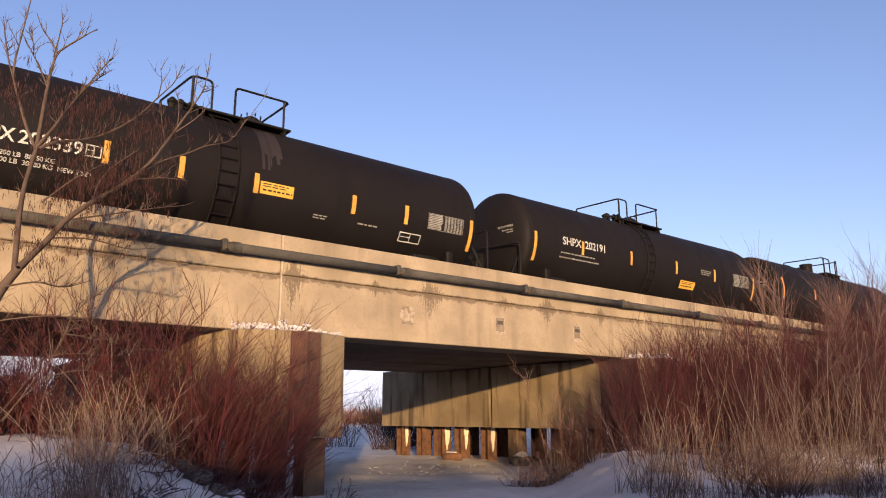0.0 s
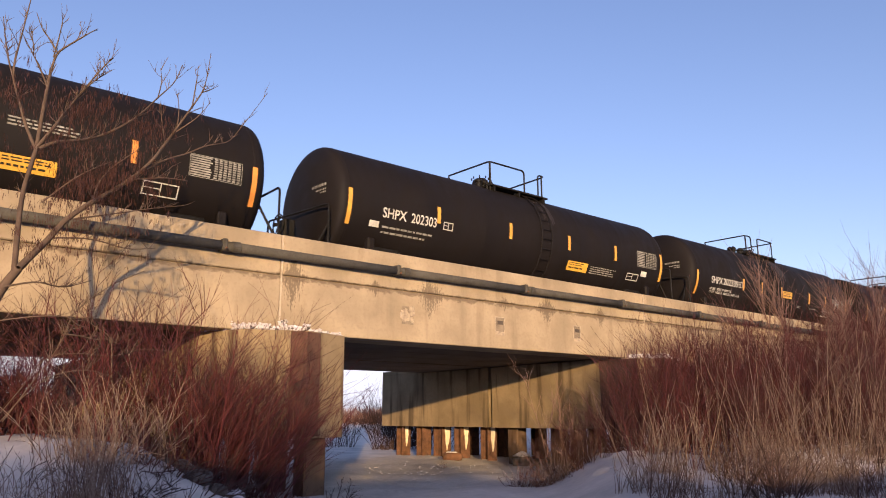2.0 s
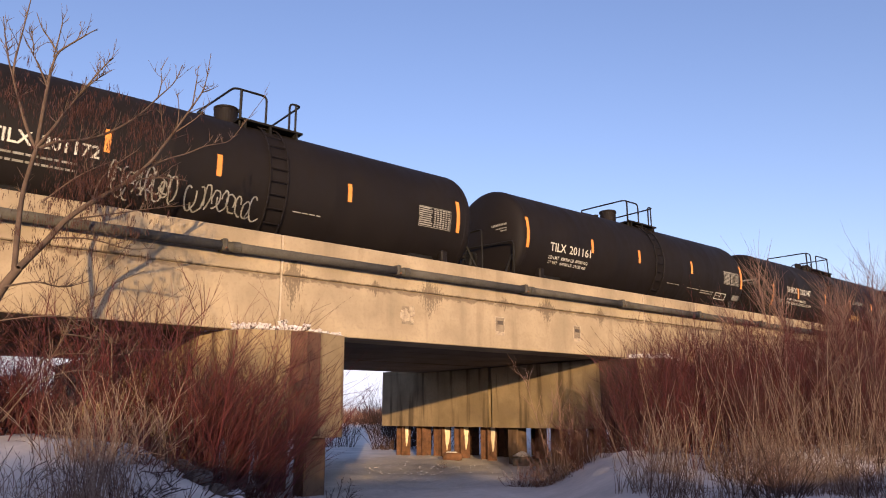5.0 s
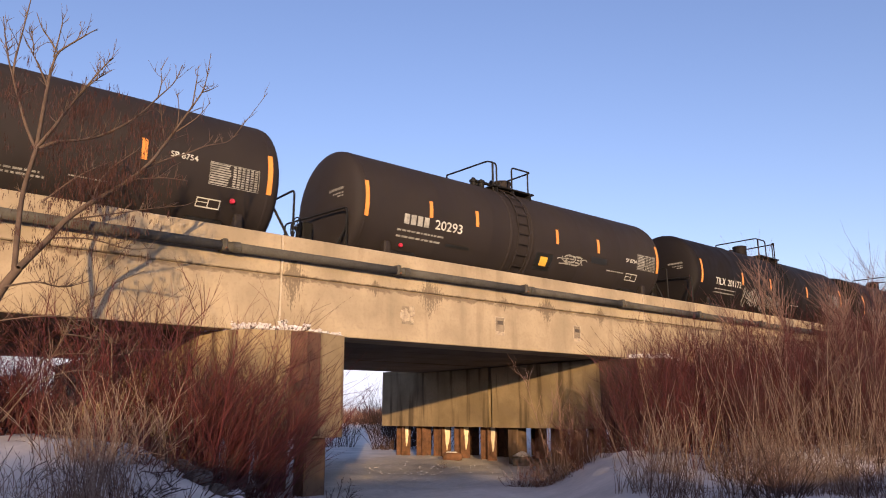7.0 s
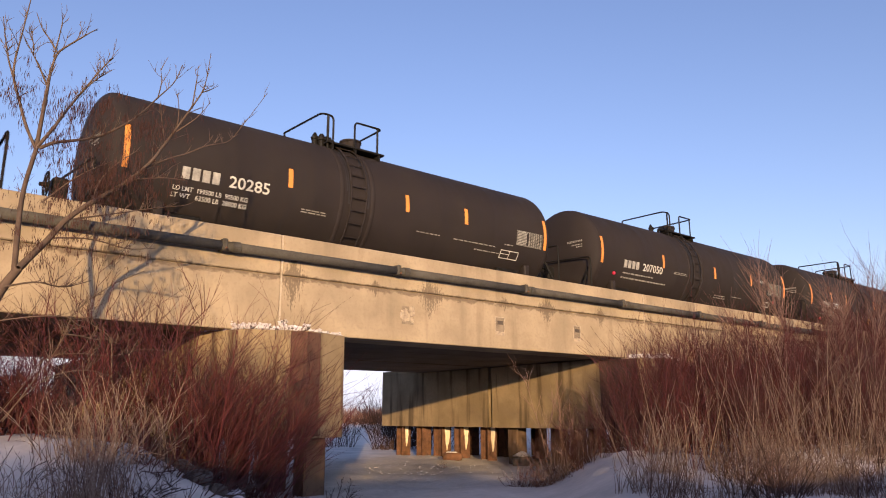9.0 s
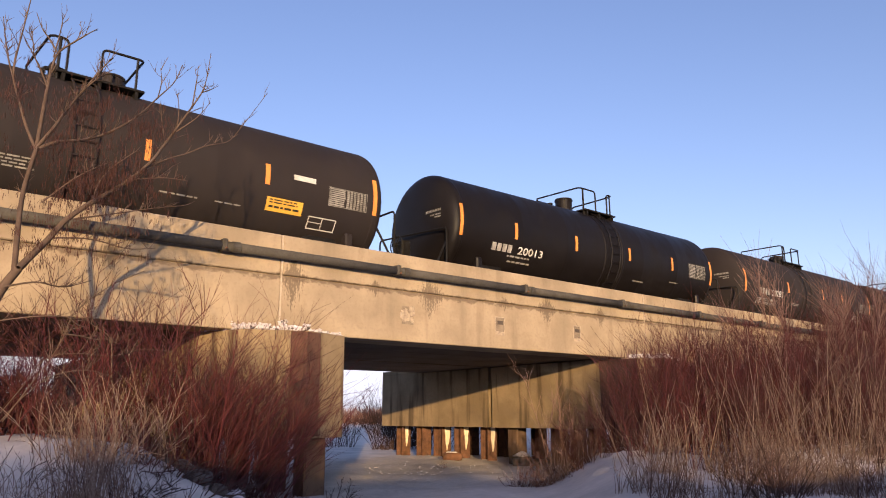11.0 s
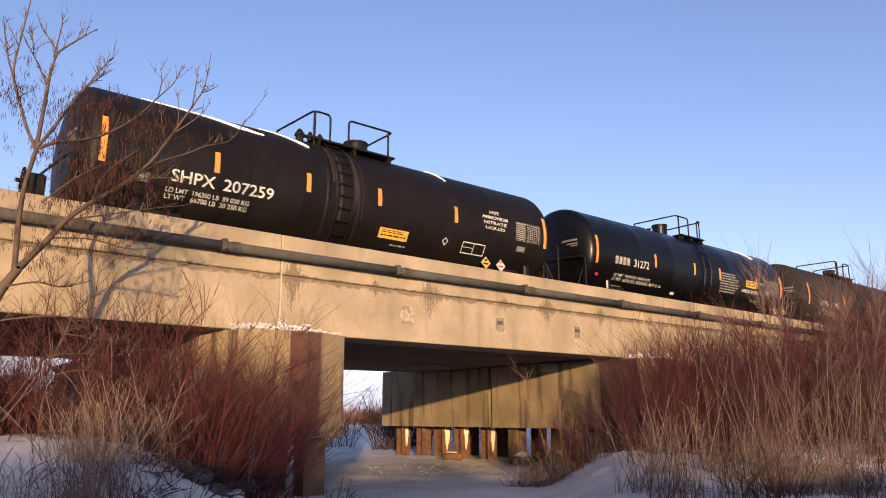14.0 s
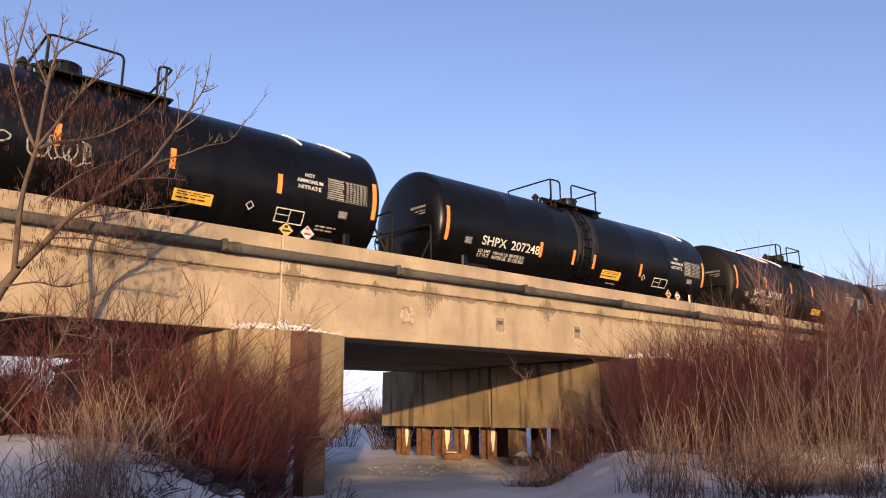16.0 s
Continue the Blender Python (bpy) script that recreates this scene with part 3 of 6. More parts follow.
def truck_side_mesh():
    s = Shape()
    out = [(-1.15, 0.36), (-0.72, 0.3), (-0.5, 0.14), (0.5, 0.14), (0.72, 0.3), (1.15, 0.36), (1.15, 0.6), (0.62, 0.72), (-0.62, 0.72), (-1.15, 0.6)]
    n = len(out)
    s.add([(x, -0.07, z) for x, z in out] + [(x, 0.07, z) for x, z in out], [tuple(range(n)), tuple(range(2 * n - 1, n - 1, -1))] + [(i, n + i, n + (i + 1) % n, (i + 1) % n) for i in range(n)])
    for x in (-0.22, 0, 0.22):
        s.lathe([(0.2, 0.075), (0.58, 0.075)], "z", 10, (x, -0.11, 0))
    for x in (-0.89, 0.89):
        s.lathe([(-0.2, 0.1), (-0.06, 0.13), (0.05, 0.13)], "y", 12, (x, 0, 0.46))
    return s.mesh("side_frame", RUSTY)


def brake_wheel_mesh():
    s = Shape()
    ring = [(0.0, 0.26 * math.cos(a), 0.26 * math.sin(a)) for a in [i * math.pi / 10 for i in range(21)]]
    s.tube(ring, 0.018, 5, cap=False)
    for i in range(6):
        a = i * math.pi / 3
        s.tube([(0, 0.03 * math.cos(a), 0.03 * math.sin(a)), (0, 0.26 * math.cos(a), 0.26 * math.sin(a))], 0.013, 4)
    s.lathe([(-0.12, 0.04), (0.03, 0.05)], "x", 10)
    return s.mesh("brake_wheel", STEEL)


def tank_car(x0, half, coat, mark, digits, number, stripes, items, ladder, rail, hatch, band=0, amber=False, frost=(), seed=0):
    rng = random.Random(seed)
    car = thing("tank_car", "", "tank car", "tank cars of the passing train", at=pose(x0, TRACK_Y, RAIL))
    body = PAINTS[coat]
    # shell with dished heads, jacket seams as slight steps
    prof = [(-half - 0.43 * math.sin(a) ** 0.68, R * max(math.cos(a), 0.0) ** 0.68) for a in [math.pi / 2 * (1 - i / 18) for i in range(19)]]
    prof[0] = (prof[0][0], 0.001)
    right = [(-s, r) for s, r in reversed(prof)]
    for sx in (-half * 0.62, -half * 0.3, half * 0.33, half * 0.66):
        prof += [(sx - 0.02, R), (sx, R + 0.002), (sx + 0.02, R)]
    tank = part("tank", Shape().lathe(prof + right, "x", 72, (0, 0, AX)), body, car, smooth=True)
    for e in (-1, 1):
        part("head_band", Shape().lathe([(e * half - 0.03, R + 0.001), (e * half - 0.022, R + 0.003), (e * half + 0.022, R + 0.003), (e * half + 0.03, R + 0.001)], "x", 72, (0, 0, AX)), body, tank, smooth=True)
    if band:
        # raised saddle jacket round the middle
        for bx in (ladder - 0.42, ladder + 0.42):
            part("jacket_band", Shape().lathe([(bx - 0.06, R), (bx - 0.05, R + band), (bx + 0.05, R + band), (bx + 0.06, R)], "x", 72, (0, 0, AX)), body, tank, smooth=True)
    for x, h1, h0 in stripes:
        long = h1 - h0 > 0.6
        part("reflector_stripe", patch(Shape(), x - 0.055, x + 0.055, h0, h1, 0.012, 6), VIVID if coat == "black" else AMBER if amber else ORANGE, car, "long orange reflective stripe" if long else "")
    if number:
        a, b, h0, h1, cut, start = number
        s = Shape()
        (mark_shapes if mark is None else lettering)(s, *(() if mark is None else (mark,)), a, a + (b - a) * cut, h0, h1)
        part("reporting_mark", s, FADED if mark is None else WHITE, car)
        part("car_number", lettering(Shape(), digits, a + (b - a) * start, b, h0, h1), WHITE, car, "white painted car number")
    for kind, a, h1, b, h0, *more in items:
        if kind == "line":
            part("weight_lettering", lettering(Shape(), more[0], a, b, h0, h1, 0.008), WHITE, car)["kind"] = "stuff"
        elif kind == "rows":
            part("small_print", text_rows(Shape(), a, b, h0, h1, more[0], rng), PALE, car)["kind"] = "stuff"
        elif kind == "words":
            s = Shape()
            step = (h1 - h0) / len(more)
            for i, w in enumerate(more):
                mid, wd = (a + b) / 2, (b - a) * min(1, len(w) / 8)
                lettering(s, w, mid - wd / 2, mid + wd / 2, h1 - (i + 0.62) * step, h1 - i * step, 0.02)
            part("cargo_lettering", s, WHITE, car, "white cargo name lettering")["kind"] = "stuff"
        elif kind == "sign":
            sign = part("warning_sign", patch(Shape(), a, b, h0, h1, 0.012, 3), YELLOW, car, "yellow emergency notice with black print")
            s = text_rows(Shape(), a + 0.06, b - 0.05, (h0 + h1) / 2, h1 - 0.03, 2, rng, 0.015)
            text_rows(s, a + 0.06, b - 0.02, h0 + 0.03, (h0 + h1) / 2 - 0.02, 1, rng, 0.015)
            part("print", s, INK, sign)
        elif kind == "board":
            sign = part("notice_board", patch(Shape(), a, b, h0, h1, 0.015, 3), INK, car, "black framed yellow notice board")
            w = (b - a) * 0.2
            part("notice", patch(Shape(), a + w, b - w, h0 + 0.05, h1 - 0.03, 0.022, 3), YELLOW, sign)
        elif kind == "table":
            t = part("data_panel", frame_lines(Shape(), a, b, h0, h1, 0.012), PALE, car, "faded white inspection data table")
            s = Shape()
            rows, cols = 9, 6
            for i in range(rows):
                top = h1 - 0.02 - (h1 - h0 - 0.03) * i / rows
                patch(s, a + 0.02, a + (b - a) * rng.uniform(0.36, 0.42), top - 0.03, top, 0.007, 1)
                for j in range(cols):
                    q = a + (b - a) * (0.46 + 0.53 * j / cols)
                    patch(s, q, q + (b - a) * 0.062, top - 0.032, top, 0.007, 1)
            part("print", s, PALE, t)
        elif kind == "holder":
            w = 0.022
            s = frame_lines(Shape(), a, b, h0, h1, w)
            patch(s, (a + b) / 2 - 0.01, (a + b) / 2 + 0.01, h0 + w, h1 - w, 0.007, 2)
            patch(s, a + w, (a + b) / 2, (h0 + h1) / 2, (h0 + h1) / 2 + 0.015, 0.007, 1)
            part("stencil_box", s, WHITE, car, "white outlined stencil box")
        elif kind == "tag":
            t = part("steel_tag", patch(Shape(), a, b, h0, h1, 0.008, 2), TAG, car)
            part("print", text_rows(Shape(), a + 0.03, b - 0.03, h0 + 0.02, h1 - 0.02, 3, rng, 0.012), PALE, t)
        elif kind == "white":
            part("white_label", patch(Shape(), a, b, h0, h1, 0.008, 2), WHITE, car)
        elif kind == "red":
            part("red_label", patch(Shape(), a, b, h0, h1, 0.02, 2), RED, car, "small red plate")
        elif kind == "black":
            part("paint_patch", patch(Shape(), a, b, h0, h1, 0.005, 2), INK, car, "fresh black paint patch")
        elif kind == "lens":
            s = Shape().lathe([(-0.05, 0.045), (-0.02, 0.06), (0.0, 0.06)], "y", 14, on_tank((a + b) / 2, (h0 + h1) / 2, 0))
            part("red_disc", s, RED, car, "small round red disc")
        elif kind == "placard":
            # flat square card on its point, in a steel holder
            x, z, e = (a + b) / 2 - (0.2 if more[0] == "w" else 0.14), AX + (h0 + h1) / 2 - 0.07, 0.165
            yy = -1.42

            def card(size, depth, up=0.0):
                pts = [(x + q * size, z + up + r * size) for q, r in ((-1, 0), (0, -1), (1, 0), (0, 1))]
                return Shape().add([(q, yy - depth, r) for q, r in pts] + [(q, yy, r) for q, r in pts], [(0, 1, 2, 3), (7, 6, 5, 4)] + [(j, 4 + j, 4 + (j + 1) % 4, (j + 1) % 4) for j in range(4)])

            d = part("hazard_placard", card(e, 0.012), (PLACARD if more[0] == "y" else WHITE), car, "yellow diamond hazard placard" if more[0] == "y" else "white diamond hazard placard")
            part("holder", card(e + 0.03, -0.01).box(x - 0.03, x + 0.03, yy + 0.011, -0.9, z - 0.03, z + 0.03), STEEL, d)
            s = Shape().box(x - 0.09, x + 0.09, yy - 0.017, yy - 0.012, z - 0.045, z + 0.0)
            if more[0] == "w":
                s.add([(x + p * e, yy - 0.017, z + q * e) for p, q in ((-0.4, 0.45), (0.4, 0.45), (0, 0.85))], [(0, 1, 2)])
            else:
                s.box(x - 0.04, x + 0.04, yy - 0.017, yy - 0.012, z + 0.04, z + 0.1)
            part("symbol", s, RED if more[0] == "w" else INK, d)
        elif kind == "mini":
            x, h = (a + b) / 2, (h0 + h1) / 2
            d = part("small_diamond", diamond(Shape(), x, h, 0.1, 0.008), WHITE, car)
            part("centre", diamond(Shape(), x, h, 0.07, 0.012), body, d)
        elif kind == "stain":
            s, x = Shape(), a
            while x < b:
                w = rng.uniform(0.03, 0.08)
                patch(s, x, x + w, h0 + rng.uniform(0, 0.5) * (h1 - h0), h1 - rng.uniform(0, 0.1), 0.0045, 10)
                x += w * rng.uniform(0.9, 1.6)
            part("spill_stain", s, SPILL if more[0] == "d" else RUSTRUN, car, "dark product spill down the tank side")["kind"] = "stuff"
        elif kind == "spray":
            part("graffiti", scribble(Shape(), a, b, h0, h1, rng, more[0]), PALE, car, "white sprayed scribble")["kind"] = "stuff"
    # small print on the trailing head
    def on_head(y, z):
        return (-half - 0.43 * max(1 - (math.hypot(y, z) / R) ** 2.94, 0) ** 0.34 - 0.012, y, AX + z)

    s = Shape()
    for hz, hh, count in ((0.25, 0.065, 10), (0.15, 0.035, 7), (0.08, 0.035, 4)):
        for k in range(count):
            y = -1.02 + k * 0.058
            s.add([on_head(y, hz), on_head(y, hz + hh), on_head(y + 0.04, hz + hh), on_head(y + 0.04, hz)], [(0, 1, 2, 3)])
    part("end_lettering", s, PALE, car)["kind"] = "stuff"
    # manway and top fittings
    hx, hr = hatch
    if hr < 0.25:
        prof = [(R - 0.1, hr), (R + 0.24, hr), (R + 0.31, hr * 0.88), (R + 0.36, hr * 0.6), (R + 0.38, 0.0)]
    else:
        prof = [(R - 0.1, hr), (R + 0.37, hr), (R + 0.38, hr + 0.015), (R + 0.42, hr + 0.015), (R + 0.44, hr * 0.8), (R + 0.445, 0.0)]
    fit = part("manway", Shape().lathe(prof, "z", 28, (hx, 0, AX)), body, car, "round domed hatch on top", smooth=hr < 0.25)
    s = Shape()
    for i in range(8):
        a = i * math.pi / 4
        s.lathe([(R + 0.33, 0.018), (R + 0.4, 0.018)], "z", 6, (hx + (hr + 0.01) * math.cos(a), (hr + 0.01) * math.sin(a), AX))
    part("bolt_ring", s, STEEL, fit)["kind"] = "stuff"
    # walkway round the manway
    xf, xn, xp, xa, xb, xr = rail
    zt, zp, yn, yf = AX + 2.1, AX + 1.36, -0.82, 0.9
    board = part("walkway", Shape().block(xp - 0.05, xr + 0.1, yn - 0.1, yn + 0.28, zp, zp + 0.05, 0.01), STEEL, car, "steel grating walkway beside the hatch")
    s = Shape()
    for i in range(int((xr - xp) / 0.07)):
        s.box(xp + i * 0.07, xp + 0.02 + i * 0.07, yn - 0.08, yn + 0.26, zp + 0.05, zp + 0.062)
    part("grating", s, STEEL, board)
    part("walkway", Shape().block(xp, xr + 0.05, yf - 0.28, yf + 0.08, zp, zp + 0.05, 0.01), STEEL, car)
    for x in (xp + 0.1, (xp + xr) / 2, xr - 0.05):
        part("walkway_bracket", Shape().box(x - 0.03, x + 0.03, yn - 0.08, yn + 0.3, AX + 1.14, zp), STEEL, car)
        part("walkway_bracket", Shape().box(x - 0.03, x + 0.03, yf - 0.3, yf + 0.08, AX + 1.12, zp), STEEL, car)
    part("handrail", Shape().tube(rounded([(xf + 0.2, yf, zp), (xf + 0.16, yf, zt - 0.3), (xf, yf, zt - 0.06), (xf, yf, zt), (xn, yn, zt), (xa, yn, zt), (xa, yn, zp)], 0.13), 0.026, 7), STEEL, car, "bent steel handrail loop")
    part("handrail", Shape().tube(rounded([(xb, yn, zp), (xb, yn, zt), (xr + 0.06, yn, zt), (xr + 0.06, yf, zt), (xr - 0.05, yf, zp)], 0.11), 0.026, 7), STEEL, car, "bent steel handrail loop")
    part("rail_post", Shape().tube([(xp, yn, AX + 1.2), (xp, yn, zt - 0.01)], 0.032, 6), STEEL, car)
    part("rail_post", Shape().tube([(xr - 0.06, yn, AX + 1.2), (xr - 0.06, yn, zt - 0.01)], 0.026, 6), STEEL, car)
    if xn > -0.6:
        part("far_rail", Shape().tube([(xf, yf, zt - 0.08), (xf + 0.7, yf, zt - 0.08)], 0.024, 6), STEEL, car)
        part("safety_valve", Shape().lathe([(R - 0.05, 0.07), (R + 0.16, 0.07), (R + 0.17, 0.09), (R + 0.22, 0.09), (R + 0.24, 0.02)], "z", 14, (hx - 0.55, 0.1, AX)), STEEL, car)
    else:
        # valves and unloading pipes clustered before the hatch
        for i in range(6):
            vx, vy, vr = xp + rng.uniform(-0.35, 0.35), rng.uniform(-0.75, -0.2), rng.uniform(0.045, 0.1)
            zb = AX + math.sqrt(R * R - vy * vy)
            part("valve", Shape().lathe([(zb - 0.05, vr), (zb + 0.1, vr), (zb + 0.12, vr * 1.3), (zb + 0.16, vr * 1.3), (zb + rng.uniform(0.2, 0.3), vr * 0.4)], "z", 10, (vx, vy, 0)), STEEL, car)
        part("unloading_pipe", Shape().tube(rounded([(xp - 0.2, -0.55, AX + 1.3), (xp - 0.2, -0.55, AX + 1.52), (hx - 0.3, -0.5, AX + 1.52), (hx - 0.3, -0.5, AX + 1.3)], 0.08), 0.045, 8), STEEL, car)
    # side ladder that bends over the shoulder
    s = Shape()
    for x in (ladder - 0.21, ladder + 0.21):
        s.tube([on_tank(x, h, 0.06) for h in (-1.35, -1.2, -0.9, -0.5, 0, 0.5, 0.9, 1.2, 1.36)], 0.022, 5)
    lad = part("ladder", s, body, car, "steel side ladder painted like the tank")
    for i in range(10):
        h = -1.25 + 0.285 * i if i < 9 else 1.32
        part("rung", Shape().tube([on_tank(ladder - 0.21, min(h, 1.33), 0.06), on_tank(ladder + 0.21, min(h, 1.33), 0.06)], 0.015, 5), body, lad)
    # end platforms, sills, couplers, handrails, trucks
    for e in (-1, 1):
        xe = e * (half + 0.62)
        part("stub_sill", Shape().block(min(e * (half - 2.2), e * (half + 0.75)), max(e * (half - 2.2), e * (half + 0.75)), -0.3, 0.3, 0.78, 1.16, 0.02), STEEL, car)
        part("end_platform", Shape().block(min(xe - e * 0.45, xe + e * 0.2), max(xe - e * 0.45, xe + e * 0.2), -1.45, 1.45, 1.12, 1.18, 0.01), STEEL, car)
        part("bolster_saddle", Shape().block(e * (half - 1.25) - 0.4, e * (half - 1.25) + 0.4, -1.2, 1.2, 1.0, 1.5, 0.05), STEEL, car)
        part("coupler", Shape().block(min(e * (half + 0.75), e * (half + 1.16)), max(e * (half + 0.75), e * (half + 1.16)), -0.13, 0.13, 0.74, 1.02, 0.04), RUSTY, car, "rusty knuckle coupler")
        for sy in (-1, 1):
            yy = 1.4 * sy
            part("sill_step", Shape().tube(rounded([(xe - 0.2, yy, 1.14), (xe - 0.2, yy, 0.55), (xe + 0.2, yy, 0.55), (xe + 0.2, yy, 1.14)], 0.05), 0.018, 5), STEEL, car)
            part("end_brace", Shape().tube([(e * (half + 0.28), yy * 0.8, 2.0), (xe + e * 0.12, yy * 0.86, 1.18)], 0.03, 5), STEEL, car)
        xg, zg = (half + 0.63, 2.4) if e > 0 else (-half - 0.5, 2.26)
        far = xg if e > 0 else xg - 0.14
        part("end_rail", Shape().tube(rounded([(xg, -1.4, 1.16), (xg, -1.4, zg), (far, 1.4, 2.4), (far, 1.4, 1.16)], 0.13), 0.026, 7), STEEL, car, "goalpost handrail across the platform")
        truck = part("truck", Shape().block(e * (half - 1.25) - 0.2, e * (half - 1.25) + 0.2, -1.15, 1.15, 0.5, 0.98, 0.03), RUSTY, car, "rusty four-wheel truck")
        for sy in (-1, 1):
            f = part("side_frame", once("side", truck_side_mesh), None, truck)
            f.matrix_basis = pose(e * (half - 1.25), sy * 1.08, 0, 0, 0, 0 if sy < 0 else 180)
        for ax in (-0.89, 0.89):
            a = part("axle", Shape().lathe([(-1.1, 0.08), (1.1, 0.08)], "y", 12, (e * (half - 1.25) + ax, 0, 0.455)), RUSTY, truck)
            for sy in (-1, 1):
                w = part("wheel", once("wheel", wheel_mesh), None, truck)
                w.matrix_basis = pose(e * (half - 1.25) + ax, sy * 0.755, 0.455, 0, 0, 0 if sy < 0 else 180)
    for e, z in [(-1, 1.98)] + ([(1, 2.14)] if digits in ("31272", "201161", "201172") else []):
        bw = part("brake_wheel", once("brake", brake_wheel_mesh), None, car, "spoked hand brake wheel")
        bw.matrix_basis = pose(e * (half + 1.0), 0.1, z, 0, 0, 0 if e < 0 else 180)
        part("brake_stand", Shape().block(min(e * (half + 0.62), e * (half + 0.92)), max(e * (half + 0.62), e * (half + 0.92)), -0.06, 0.3, 1.15, z + 0.16, 0.04), STEEL, car)
    # pipe brackets on the lower side
    for bx in (-half + 0.75, half - 0.55):
        part("side_bracket", Shape().block(bx - 0.1, bx + 0.1, -1.28, -1.05, 1.2, 1.68, 0.04), body, car)
    for k, (a, b) in enumerate(frost):
        # crust of old snow along the crown
        s, n = Shape(), 26
        for i in range(n + 1):
            x = a + (b - a) * i / n
            wob = noise.noise(Vector((x * 1.7, seed, k)))
            slide, swell = 0.42 * i / n, 0.25 + 0.75 * (i / n) ** 1.5
            w1 = 1.2 - slide + 0.05 * noise.noise(Vector((x * 2.3, seed + 5, k)))
            w0 = w1 - (0.09 + 0.1 * wob) * swell
            ease = math.sin(math.pi * min(max(i / n, 0.02), 0.98)) ** 0.5
            w0 = w1 - (w1 - w0) * ease
            for q, off in ((w0, 0.004), (w0 + 0.02, 0.025), (w1 + 0.03 * ease, 0.03), (w1 + 0.06 * ease, 0.004)):
                s.v.append((x, -(R + off) * math.cos(q), AX + (R + off) * math.sin(q)))
        for i in range(n):
            for j in range(3):
                s.f.append((4 * i + j, 4 * i + j + 4, 4 * i + j + 5, 4 * i + j + 1))
        part("snow_crust", s, FROST, car, "crust of old snow", smooth=True)
    car["label"] = f"{LOOK[coat]} railway tank car with " + ("snow patches on the bridge" if frost else "orange reflectors on the bridge")
    return car, x0


cars = []
cars.append(tank_car(35.0, 5.85, "brown", None, "", None,
    [(-5.8, 0.45, -0.43), (-3, 0.2, -0.22), (-0.6, 0.2, -0.22), (2.4, 0.2, -0.22), (5.7, 0.45, -0.4)],
    [("table", 4.5, 0.1, 5.5, -0.35),
     ("rows", 2.3, -0.6, 3.1, -0.75, 2)],
    0.5, (-0.47, -0.34, -0.17, 0.44, 1.02, 1.24), (-0.17, 0.27), 0, False, (), 40))
cars.append(tank_car(20.68, 6.1, "brown", "SHPX", "202191", (-4.9, -2.96, -0.14, 0.1, 0.43, 0.52),
    [(-6.04, 0.08, -0.74), (-4.0, 0.07, -0.34), (-1.62, 0.1, -0.34), (0.9, 0.1, -0.34), (3.3, 0.1, -0.34), (6.05, 0.1, -0.74)],
    [("rows", -4.95, -0.35, -3.27, -0.43, 1),
     ("rows", -4.99, -0.48, -2.87, -0.56, 1),
     ("sign", 1.2, -0.5, 2.1, -0.76),
     ("rows", 2.4, 0.0, 3.1, -0.2, 3),
     ("table", 4.6, 0.1, 5.7, -0.35)],
    -0.55, (-1.35, -1.24, -1.22, -0.79, -0.27, 0.97), (0.47, 0.23), 0, True, (), 41))
cars.append(tank_car(6.14, 6.07, "brown", "SHPX", "202339", (-5.17, -3.34, -0.38, -0.14, 0.41, 0.44),
    [(-6.07, -0.02, -0.84), (-2.94, -0.01, -0.44), (-1.54, 0.01, -0.43), (0.04, -0.01, -0.43), (2.46, -0.03, -0.46), (3.97, -0.01, -0.46), (6.07, -0.03, -0.82)],
    [("stain", 0.15, 1.25, 0.6, 0.1, "r"),
     ("holder", -3.29, -0.15, -3.02, -0.37),
     ("line", -5.2, -0.53, -3.75, -0.61, "LD LMT 195200 LB  88450 KG"),
     ("line", -5.19, -0.64, -3.13, -0.72, "LT WT  66000 LB  30000 KG  NEW 12-81"),
     ("sign", 0.13, -0.15, 0.91, -0.41),
     ("rows", 1.48, -0.61, 1.86, -0.72, 2),
     ("rows", 2.64, -0.62, 3.21, -0.69, 1),
     ("holder", 3.86, -0.64, 4.51, -0.86),
     ("table", 4.65, -0.06, 5.8, -0.46)],
    -0.6, (-1.35, -1.24, -1.22, -0.79, -0.27, 0.97), (0.47, 0.23), 0, True, (), 42))
cars.append(tank_car(-8.24, 6.09, "brown", "SHPX", "202303", (-5.16, -3.52, -0.4, -0.16, 0.43, 0.52),
    [(-6.09, 0.14, -0.69), (-3.46, 0.14, -0.28), (-0.92, 0.14, -0.3), (1.49, 0.15, -0.28), (3.67, 0.16, -0.31), (6.09, 0.21, -0.69)],
    [("stain", 0.55, 1.25, 0.95, 0.1, "r"),
     ("holder", -3.29, -0.21, -2.98, -0.41),
     ("white", -5.49, -0.51, -5.22, -0.65),
     ("rows", -5.12, -0.58, -3.58, -0.67, 1),
     ("rows", -5.12, -0.7, -3.56, -0.79, 1),
     ("sign", 1.53, -0.56, 2.44, -0.82),
     ("rows", 2.57, -0.6, 3.84, -0.83, 4),
     ("holder", 4.37, -0.59, 4.96, -0.8),
     ("white", 5.05, -0.47, 5.35, -0.63),
     ("table", 4.79, 0.17, 5.83, -0.34)],
    0.5, (-1.14, -1.06, -1.04, 0.35, 0.94, 1.16), (-0.68, 0.24), 0, True, (), 43))
